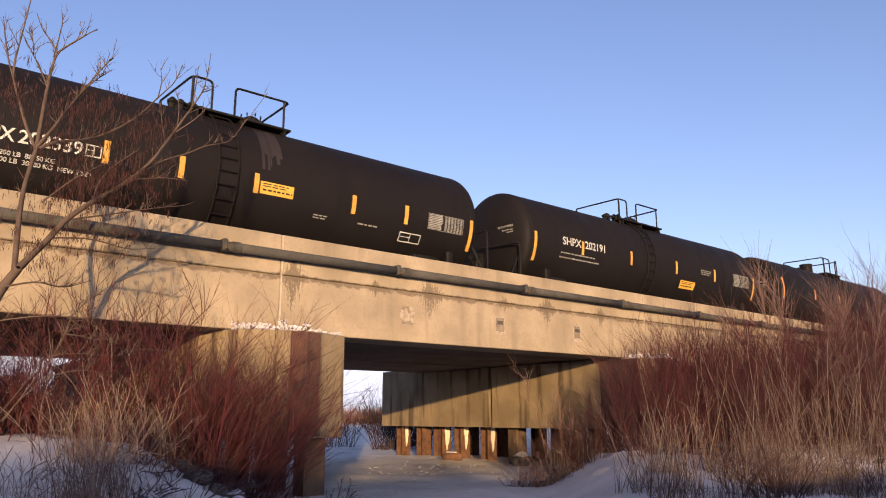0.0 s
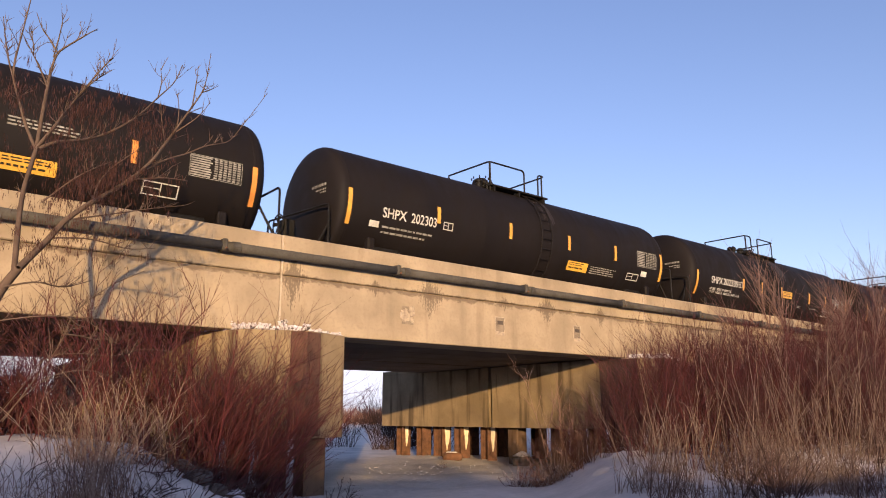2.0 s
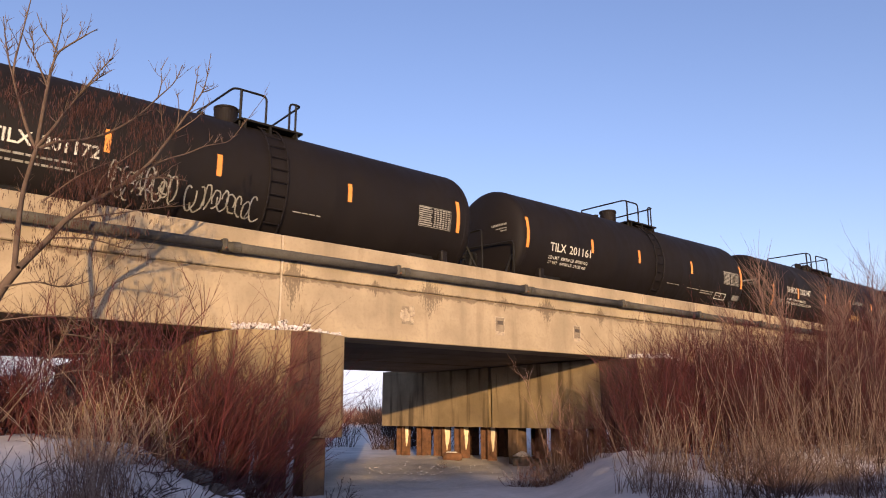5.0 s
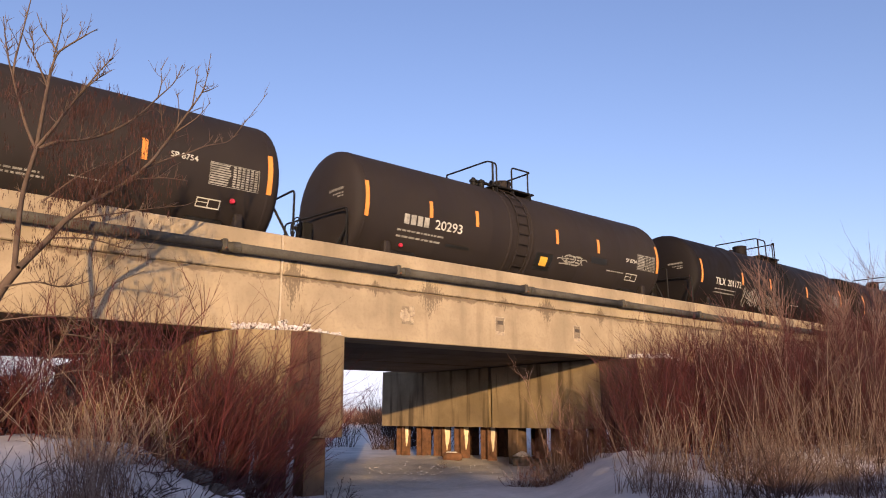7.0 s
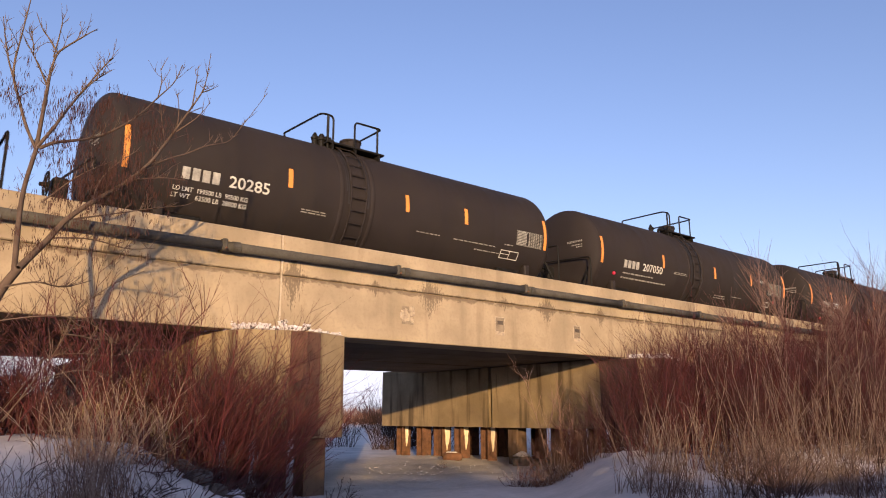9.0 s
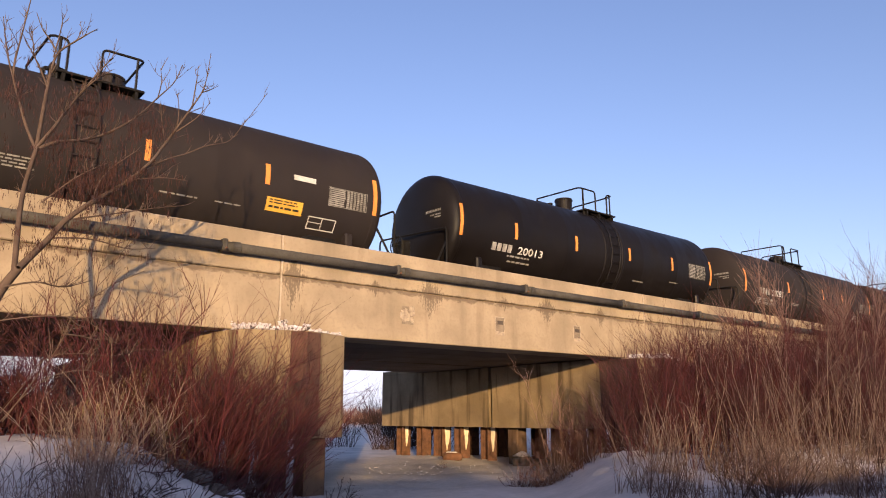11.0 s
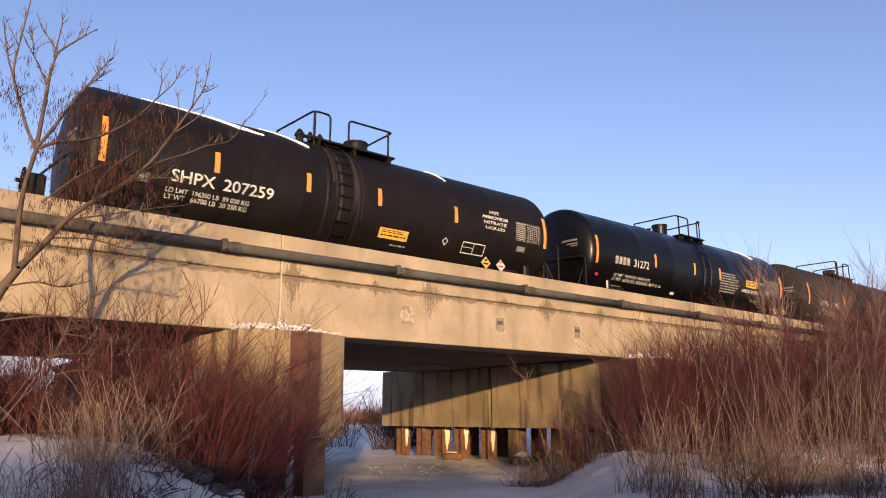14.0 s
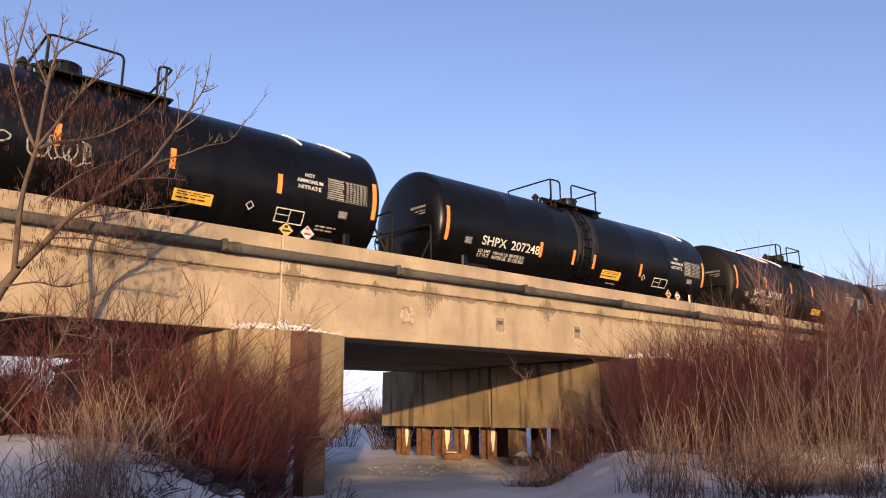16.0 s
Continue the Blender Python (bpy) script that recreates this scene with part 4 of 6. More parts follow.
cars.append(tank_car(-22.69, 6.0, "brown", "SHPX", "202147", (-4.84, -2.76, -0.15, 0.09, 0.41, 0.53),
    [(-6.0, 0.07, -0.77), (-3.9, 0.09, -0.35), (-1.4, 0.11, -0.35), (1.15, 0.09, -0.33), (3.56, 0.12, -0.33), (6.0, 0.11, -0.72)],
    [("stain", 0.15, 1.25, 0.6, 0.1, "r"),
     ("line", -4.86, -0.38, -3.2, -0.47, "LD LMT  195800 LBS  88800 KGS"),
     ("line", -4.87, -0.52, -2.66, -0.61, "LT WT   67200 LBS  30500 KGS 6-96 NEW"),
     ("rows", -2.01, -0.53, -1.66, -0.58, 1),
     ("sign", 1.39, -0.58, 2.32, -0.83),
     ("rows", 1.45, 0.08, 2.62, -0.12, 3),
     ("holder", 3.8, -0.58, 4.49, -0.83),
     ("table", 4.62, 0.12, 5.72, -0.34),
     ("tag", -5.48, -0.47, -5.22, -0.61)],
    -0.6, (-1.35, -1.24, -1.22, -0.79, -0.27, 0.97), (0.47, 0.23), 0, False, (), 44))
cars.append(tank_car(-36.93, 5.75, "brown", "TILX", "201161", (-4.82, -3.02, -0.39, -0.15, 0.38, 0.46),
    [(-5.75, 0.45, -0.43), (-2.96, 0.2, -0.22), (-0.6, 0.19, -0.23), (2.42, 0.22, -0.22), (5.75, 0.45, -0.41)],
    [("line", -4.82, -0.52, -3.12, -0.61, "LD LMT  198300 LB  89950 KG"),
     ("line", -4.8, -0.66, -3.15, -0.74, "LT WT   64700 LB  29350 KG"),
     ("rows", 1.08, -0.65, 1.83, -0.7, 1),
     ("rows", 2.31, -0.68, 3.05, -0.74, 1),
     ("rows", 3.15, -0.68, 4.13, -0.82, 2),
     ("holder", 4.14, -0.68, 4.84, -0.9),
     ("table", 4.54, 0.13, 5.56, -0.34),
     ("tag", 5.3, -0.67, 5.75, -0.85)],
    0.5, (-0.47, -0.34, -0.17, 0.44, 1.02, 1.24), (-0.17, 0.27), 0, False, (), 45))
cars.append(tank_car(-50.84, 5.85, "brown", "TILX", "201172", (-4.86, -3.08, -0.39, -0.15, 0.38, 0.46),
    [(-5.75, 0.42, -0.43), (-2.97, 0.22, -0.23), (-0.82, 0.22, -0.24), (2.3, 0.22, -0.21), (5.58, 0.41, -0.42)],
    [("spray", -2.95, -0.32, -1.65, -0.98, 9),
     ("spray", -2.6, -0.45, -1.8, -0.8, 5),
     ("spray", -1.45, -0.48, 0.1, -1.0, 9),
     ("table", 4.32, 0.09, 5.34, -0.42),
     ("rows", 0.94, -0.63, 1.72, -0.68, 1),
     ("rows", -4.86, -0.52, -3.2, -0.6, 1),
     ("rows", -4.86, -0.64, -3.2, -0.72, 1)],
    0.5, (-0.47, -0.34, -0.17, 0.44, 1.02, 1.24), (-0.17, 0.27), 0, False, (), 46))
cars.append(tank_car(-65.06, 5.75, "grey", None, "20293", (-4.65, -2.79, -0.44, -0.2, 0.44, 0.52),
    [(-5.75, 0.43, -0.44), (-3.84, 0.25, -0.18), (-2.29, 0.27, -0.16), (0.84, 0.26, -0.17), (2.7, 0.24, -0.19), (5.75, 0.46, -0.45)],
    [("rows", -4.8, -0.57, -3.23, -0.66, 1),
     ("rows", -4.79, -0.71, -3.23, -0.8, 1),
     ("black", -3.23, -0.72, -2.42, -0.79),
     ("lens", -4.65, -0.9, -4.47, -0.96),
     ("black", 0.04, -0.5, 0.74, -0.95),
     ("board", 0.12, -0.57, 0.62, -0.89),
     ("rows", 1.25, -0.42, 2.0, -0.72, 4),
     ("spray", 0.85, -0.5, 1.25, -0.72, 1),
     ("spray", 1.2, -0.4, 2.25, -0.7, 3),
     ("black", 2.4, -0.32, 3.15, -0.51),
     ("rows", 3.21, -0.61, 4.29, -0.69, 1),
     ("table", 4.67, 0.05, 5.61, -0.44),
     ("holder", 4.19, -0.61, 4.75, -0.82),
     ("line", 4.08, -0.16, 4.62, -0.28, "SP 8754")],
    -0.58, (-1.35, -1.24, -1.06, -0.91, -0.3, 0.43), (0.08, 0.27), 0.012, False, (), 47))
cars.append(tank_car(-79.08, 5.79, "grey", None, "207050", (-4.69, -2.62, -0.45, -0.21, 0.4, 0.48),
    [(-5.79, 0.39, -0.44), (-2.57, 0.21, -0.22), (0.62, 0.19, -0.23), (3.18, 0.21, -0.22), (5.79, 0.46, -0.42)],
    [("stain", -0.98, 1.3, -0.78, -0.7, "d"), ("stain", -0.42, 1.3, -0.18, -0.8, "d"),
     ("rows", -4.67, -0.58, -3.02, -0.67, 1),
     ("rows", -4.71, -0.72, -2.22, -0.81, 1),
     ("rows", -1.95, -0.27, -1.11, -0.37, 2),
     ("lens", -5.21, -0.63, -5.0, -0.72),
     ("rows", 0.8, -0.76, 1.69, -0.9, 2),
     ("rows", 1.95, -0.72, 2.71, -0.77, 1),
     ("line", 3.68, 0.08, 4.22, -0.04, "SP 8754"),
     ("table", 4.48, 0.04, 5.55, -0.43),
     ("holder", 4.31, -0.7, 4.81, -0.88),
     ("lens", 4.92, -0.64, 5.17, -0.71)],
    -0.58, (-1.45, -1.36, -1.13, -0.98, -0.38, 0.36), (0.07, 0.27), 0.012, False, (), 48))
cars.append(tank_car(-93.19, 5.74, "grey", None, "20285", (-4.66, -2.79, -0.42, -0.18, 0.44, 0.52),
    [(-5.74, 0.43, -0.43), (-2.32, 0.26, -0.17), (0.84, 0.27, -0.16), (2.75, 0.26, -0.16), (5.74, 0.44, -0.43)],
    [("stain", -0.9, 1.3, -0.75, -0.3, "d"), ("stain", -0.4, 1.3, -0.28, -0.4, "d"),
     ("line", -4.79, -0.56, -3.23, -0.65, "LD LMT  199500 LB  90500 KG"),
     ("line", -4.8, -0.69, -3.23, -0.78, "LT WT   63500 LB  28800 KG"),
     ("rows", -1.99, -0.55, -1.25, -0.65, 2),
     ("rows", 1.2, -0.55, 1.95, -0.6, 1),
     ("rows", 2.4, -0.56, 4.06, -0.61, 1),
     ("rows", 3.17, -0.71, 4.14, -0.76, 1),
     ("table", 4.62, -0.01, 5.62, -0.42),
     ("holder", 4.1, -0.61, 4.78, -0.83),
     ("rows", 4.18, -0.45, 4.6, -0.51, 1)],
    -0.58, (-1.35, -1.24, -1.06, -0.91, -0.3, 0.43), (0.08, 0.27), 0.012, False, (), 49))
cars.append(tank_car(-107.33, 5.85, "satin", None, "20013", (-4.75, -2.78, -0.66, -0.46, 0.4, 0.5),
    [(-5.9, 0.4, -0.45), (-3.91, 0.18, -0.28), (-1.39, 0.19, -0.26), (1.19, 0.19, -0.22), (3.54, 0.19, -0.25), (5.93, 0.36, -0.49)],
    [("table", 4.55, 0.12, 5.58, -0.36),
     ("rows", -4.12, -0.71, -3.23, -0.8, 1),
     ("rows", -4.05, -0.84, -3.12, -0.93, 1),
     ("rows", 1.56, -0.77, 2.19, -0.84, 1),
     ("rows", 3.49, -0.62, 4.03, -0.67, 1)],
    0.45, (-0.47, -0.34, -0.17, 0.44, 1.02, 1.24), (-0.17, 0.27), 0.012, False, (), 50))
cars.append(tank_car(-121.71, 5.77, "grey", None, "207051", (-4.7, -2.67, -0.43, -0.19, 0.4, 0.48),
    [(-5.77, 0.44, -0.44), (-2.36, 0.2, -0.22), (0.53, 0.2, -0.23), (3.02, 0.26, -0.2), (5.77, 0.47, -0.41)],
    [("line", -4.72, -0.57, -3.01, -0.66, "LD LMT  199600 LB  90500 KG"),
     ("line", -4.73, -0.69, -3.0, -0.78, "LT WT   63400 LB  28800 KG"),
     ("rows", -5.86, -0.86, -5.29, -0.93, 1),
     ("rows", -2.11, -0.58, -1.27, -0.8, 4),
     ("rows", 0.85, -0.71, 1.64, -0.77, 1),
     ("rows", 1.97, -0.71, 2.68, -0.76, 1),
     ("sign", 3.06, -0.44, 3.92, -0.72),
     ("white", 3.64, 0.15, 4.18, 0.03),
     ("table", 4.53, 0.05, 5.55, -0.38),
     ("holder", 4.11, -0.67, 4.82, -0.93)],
    -0.58, (-1.35, -1.24, -1.06, -0.91, -0.3, 0.43), (0.08, 0.27), 0, False, (), 51))
cars.append(tank_car(-135.77, 5.78, "black", None, "31272", (-4.89, -3.13, -0.38, -0.14, 0.44, 0.54),
    [(-5.78, 0.39, -0.47), (-2.78, 0.18, -0.26), (-0.45, 0.18, -0.24), (1.2, 0.2, -0.22), (3.87, 0.19, -0.26), (5.78, 0.39, -0.44)],
    [("line", -4.82, -0.66, -2.95, -0.74, "LD LMT  196300 LBS  89050 KGS"),
     ("line", -4.84, -0.78, -2.24, -0.87, "LT WT   66700 LBS  30250 KGS  NEW 05-96"),
     ("rows", 1.24, 0.08, 2.56, -0.67, 8),
     ("sign", 3.04, -0.03, 3.8, -0.3),
     ("line", 2.76, -0.38, 4.2, -0.5, "AMMONIUM NITRATE"),
     ("line", 4.01, -0.02, 4.5, -0.12, "FRA AP"),
     ("table", 4.54, 0.11, 5.57, -0.47),
     ("rows", 3.57, -0.72, 4.22, -0.81, 2),
     ("rows", 4.17, -0.91, 4.87, -0.96, 1),
     ("placard", 5.05, -0.81, 5.71, -1.1, "w"),
     ("placard", 5.66, -0.78, 6.32, -1.06, "y"),
     ("red", 5.46, -0.76, 5.62, -0.85),
     ("white", -1.57, -0.92, -1.35, -1.0),
     ("lens", -5.7, -0.75, -5.58, -0.83),
     ("rows", -4.74, -1.0, -4.2, -1.05, 1)],
    0.35, (-0.47, -0.34, -0.17, 0.44, 1.02, 1.24), (-0.17, 0.27), 0, False, ((3.9, 4.5),), 52))
cars.append(tank_car(-149.84, 5.94, "satin", "SHPX", "207259", (-4.65, -2.48, -0.51, -0.27, 0.41, 0.49),
    [(-5.94, 0.49, -0.4), (-3.77, 0.26, -0.18), (-1.67, 0.26, -0.18), (0.23, 0.28, -0.15), (2.61, 0.26, -0.17), (5.94, 0.52, -0.38)],
    [("stain", -1.05, 1.3, -0.85, -0.7, "r"), ("stain", -0.5, 1.3, -0.3, -0.6, "r"),
     ("line", -4.71, -0.62, -2.98, -0.71, "LD LMT  196300 LB  89 050 KG"),
     ("line", -4.71, -0.74, -3.0, -0.83, "LT WT   66700 LB  30 250 KG"),
     ("sign", 0.34, -0.62, 1.19, -0.85),
     ("rows", 0.76, -0.94, 1.3, -1.01, 1),
     ("holder", 2.94, -0.59, 3.73, -0.87),
     ("mini", 2.19, -0.6, 2.52, -0.74),
     ("words", 3.52, 0.38, 4.47, -0.22, "HOT", "AMMONIUM", "NITRATE", "LIQUID"),
     ("table", 4.78, 0.22, 5.74, -0.3),
     ("tag", -5.28, -0.44, -5.04, -0.62),
     ("placard", 3.52, -0.92, 4.11, -1.1, "y"),
     ("placard", 4.12, -0.94, 4.72, -1.1, "w"),
     ("tag", 4.86, -0.45, 5.18, -0.59)],
    -0.73, (-1.35, -1.24, -1.22, -0.79, -0.27, 0.97), (0.45, 0.31), 0.012, False, ((-5.1, -2.6), (-2.5, -1.5), (2.3, 2.6)), 53))
cars.append(tank_car(-164.02, 5.89, "black", "SHPX", "207248", (-4.65, -2.46, -0.58, -0.34, 0.41, 0.49),
    [(-5.89, 0.24, -0.63), (-2.41, -0.21, -0.63), (-1.0, -0.24, -0.66), (-0.06, -0.26, -0.67), (2.28, -0.24, -0.64), (5.89, 0.24, -0.62)],
    [("stain", -0.85, 1.3, -0.55, -0.7, "r"), ("stain", -0.3, 1.3, 0.1, -0.6, "r"),
     ("line", -4.7, -0.69, -2.99, -0.77, "LD LMT  196100 LB  88 950 KG"),
     ("line", -4.7, -0.79, -2.98, -0.88, "LT WT   66900 LB  30 350 KG"),
     ("sign", 0.41, -0.63, 1.34, -0.87),
     ("rows", 0.8, -0.96, 1.29, -1.03, 1),
     ("mini", 2.35, -0.58, 2.65, -0.72),
     ("holder", 3.08, -0.58, 3.84, -0.86),
     ("words", 3.91, 0.22, 4.63, -0.24, "HOT", "AMMONIUM", "NITRATE"),
     ("table", 4.74, 0.15, 5.7, -0.33),
     ("tag", -5.25, -0.45, -5.01, -0.62),
     ("placard", 3.61, -0.94, 4.16, -1.09, "y"),
     ("placard", 4.21, -0.95, 4.74, -1.11, "w"),
     ("tag", 4.92, -0.43, 5.24, -0.59)],
    -0.44, (-1.35, -1.24, -1.22, -0.79, -0.27, 0.97), (0.45, 0.31), 0, False, ((4.85, 5.35),), 54))
cars.append(tank_car(-178.07, 5.85, "black", None, "", None,
    [(-5.9, 0.36, -0.5), (-3.2, 0.12, -0.3), (-0.9, 0.12, -0.3), (1.15, 0.13, -0.28), (3.45, 0.09, -0.34), (5.89, 0.36, -0.51)],
    [("sign", 1.26, -0.62, 2.06, -0.84),
     ("mini", 2.73, -0.6, 2.99, -0.76),
     ("holder", 3.46, -0.61, 4.14, -0.9),
     ("words", 3.85, 0.25, 4.5, -0.18, "HOT", "AMMONIUM", "NITRATE"),
     ("table", 4.63, 0.25, 5.68, -0.24),
     ("placard", 3.62, -0.97, 4.0, -1.1, "y"),
     ("placard", 4.18, -0.96, 4.59, -1.1, "w"),
     ("rows", 4.48, -0.82, 5.01, -0.96, 2),
     ("tag", 4.97, -0.45, 5.2, -0.61),
     ("spray", -1.35, -0.1, -0.35, -0.58, 7),
     ("spray", -2.2, -0.2, -1.65, -0.48, 2)],
    0.5, (-1.22, -1.14, -1.12, 0.24, 0.93, 1.15), (-0.65, 0.29), 0, False, ((3.9, 4.15), (4.85, 5.45)), 55))


# ---- plants ----
def bark(name, tones, rough=0.85):
    """Bark whose tone varies from stem to stem."""
    m = bpy.data.materials.new(name)
    m.use_nodes = True
    n, l = m.node_tree.nodes, m.node_tree.links
    b = n["Principled BSDF"]
    b.inputs["Roughness"].default_value, b.inputs["Specular IOR Level"].default_value = rough, 0.25
    geo, ramp = n.new("ShaderNodeNewGeometry"), n.new("ShaderNodeValToRGB")
    els = ramp.color_ramp.elements
    while len(els) < len(tones):
        els.new(0.5)
    for i, c in enumerate(tones):
        els[i].position, els[i].color = i / (len(tones) - 1), (*c, 1)
    l.new(geo.outputs["Random Per Island"], ramp.inputs[0])
    co, tex, mix = n.new("ShaderNodeTexCoord"), n.new("ShaderNodeTexNoise"), n.new("ShaderNodeMix")
    tex.inputs["Scale"].default_value = 9
    l.new(co.outputs["Object"], tex.inputs["Vector"])
    mix.data_type, mix.blend_type = "RGBA", "MULTIPLY"
    mix.inputs["Factor"].default_value = 0.6
    l.new(ramp.outputs[0], mix.inputs[6])
    l.new(tex.outputs["Fac"], mix.inputs[7])
    l.new(mix.outputs[2], b.inputs["Base Color"])
    return m


REDBARK = bark("red_dogwood_bark", ((0.072, 0.014, 0.018), (0.115, 0.024, 0.028), (0.045, 0.013, 0.014), (0.16, 0.042, 0.042), (0.078, 0.015, 0.02), (0.05, 0.016, 0.017)))
MAROON = bark("maroon_brush_bark", ((0.062, 0.019, 0.022), (0.1, 0.032, 0.034), (0.042, 0.015, 0.017), (0.15, 0.06, 0.052), (0.058, 0.019, 0.021)))
REDTAN = bark("mixed_brush_bark", ((0.06, 0.018, 0.018), (0.17, 0.09, 0.07), (0.04, 0.015, 0.015), (0.24, 0.15, 0.105), (0.06, 0.024, 0.022)))
TANBARK = bark("tan_weed_stem", ((0.28, 0.18, 0.12), (0.4, 0.29, 0.2), (0.06, 0.035, 0.028), (0.33, 0.225, 0.15), (0.09, 0.048, 0.038)))
DULLTAN = bark("dull_weed_stem", ((0.155, 0.09, 0.07), (0.25, 0.155, 0.12), (0.05, 0.024, 0.022), (0.235, 0.147, 0.112), (0.085, 0.036, 0.034), (0.04, 0.015, 0.016)))
DARKBARK = bark("dark_wet_bark", ((0.05, 0.03, 0.026), (0.085, 0.045, 0.038), (0.04, 0.024, 0.022)))
PALETWIG = bark("pale_sapling_bark", ((0.24, 0.13, 0.1), (0.34, 0.22, 0.17), (0.16, 0.07, 0.06)))
BLEACHED = bark("bleached_grass", ((0.39, 0.3, 0.24), (0.32, 0.225, 0.175), (0.19, 0.12, 0.095), (0.36, 0.27, 0.21)))
TREEBARK = bark("grey_brown_bark", ((0.105, 0.07, 0.053), (0.145, 0.098, 0.073)))
SEED = bark("russet_seed_wings", ((0.055, 0.02, 0.016), (0.085, 0.033, 0.025), (0.035, 0.014, 0.012)))
FARDARK = bark("grey_brown_far_bark", ((0.07, 0.04, 0.036), (0.045, 0.026, 0.025), (0.09, 0.052, 0.045)))
FARBARK = bark("distant_brush_bark", ((0.2, 0.1, 0.08), (0.26, 0.15, 0.1), (0.16, 0.08, 0.07)))


def stem(shape, rng, p, d, length, r, n=6, droop=0.0, wob=0.08, sides=3):
    """One bent stem; returns its points."""
    pts, q, step = [p], p.copy(), length / n
    d = d.normalized()
    for i in range(n):
        d = (d + Vector((rng.gauss(0, wob), rng.gauss(0, wob), rng.gauss(0, wob * 0.5) - droop))).normalized()
        q = q + d * step
        pts.append(q.copy())
    shape.tube(pts, r, sides, r * 0.3, cap=False)
    return pts


def shrub(name, at, height, spread, stems, mat, seed, label, r=0.008, twigs=5, lean=0.35, category="shrub", group="", wild=0.1, tilt=0.0, fork=1.0):
    """A clump of upright stems with forking twigs, gathered at the root."""
    rng = random.Random(seed)
    wood, fine = Shape(), Shape()
    for i in range(stems):
        a, q = rng.uniform(0, 6.283), math.sqrt(rng.random())
        base = Vector((spread * 0.45 * q * math.cos(a), spread * 0.45 * q * math.sin(a), -0.1))
        out = Vector((math.cos(a), math.sin(a), 0)) * lean * q
        tall = height * rng.uniform(0.55, 1.05) * (1 - 0.2 * q)
        pts = stem(wood, rng, base, Vector((rng.gauss(0, 0.17) + tilt, rng.gauss(0, 0.17), 1)) + out, tall, r * rng.uniform(0.65, 1.35), 6, wob=wild)
        for k in range(twigs):
            t = rng.uniform(0.3, 0.97) * 6
            j = int(t)
            o = pts[j].lerp(pts[j + 1], t - j)
            up = (pts[j + 1] - pts[j]).normalized()
            side = Vector((rng.gauss(0, 1), rng.gauss(0, 1), rng.gauss(0, 0.3))).normalized()
            tw = stem(fine, rng, o, up + side * rng.uniform(0.35, 0.6 + 3 * wild) * fork, tall * rng.uniform(0.14, 0.38), r * 0.5, 4, wob=0.1)
            if rng.random() < 0.6:
                o = tw[2]
                side = Vector((rng.gauss(0, 1), rng.gauss(0, 1), rng.gauss(0, 0.4))).normalized()
                stem(fine, rng, o, (tw[3] - tw[2]).normalized() + side * 0.6, tall * rng.uniform(0.06, 0.16), r * 0.38, 3, wob=0.12)
    root = thing(name, label, category, group, at=pose(*at))
    part("branchwork", wood, mat, root)["kind"] = "stuff"
    part("twig_mass", fine, mat, root)["kind"] = "stuff"
    return root


def grass_clump(at, count, spread, height, seed, mat, label, group="dry grass clumps", bend=0.1, r=0.004, name="dry_grass"):
    """Dry stalks, some broken over, with a few feathery heads."""
    rng = random.Random(seed)
    s = Shape()
    for i in range(count):
        a, q = rng.uniform(0, 6.283), math.sqrt(rng.random()) * spread
        x, y = q * math.cos(a), q * math.sin(a)
        z = ground_z(at[0] + x, at[1] + y) - at[2] - 0.04
        tall = height * rng.uniform(0.45, 1.1)
        lean = Vector((rng.gauss(0, 0.16), rng.gauss(0, 0.16), 1))
        if rng.random() < 0.18:
            lean = Vector((rng.gauss(0, 0.6), rng.gauss(0, 0.6), 1))
        stem(s, rng, Vector((x, y, z)), lean, tall, r * rng.uniform(0.7, 1.3), 6, droop=bend * rng.random() ** 2, wob=0.06 + 0.12 * bend)
    ob = part(name, s, mat)
    ob.matrix_basis = pose(*at)
    return tagged(ob, label, "grass", group, "stuff")


def spot(x, y, dz=0.0):
    return (x, y, ground_z(x, y) + dz)


# bare tree with hanging seed bunches beside the bridge
rng = random.Random(5)
TX, TY, TZ = spot(0.8, 10.3, -0.15)
tree = thing("tree", "bare box elder tree hung with russet seed bunches", "tree", at=pose(TX, TY, TZ))
wood, fine, seeds = Shape(), Shape(), Shape()


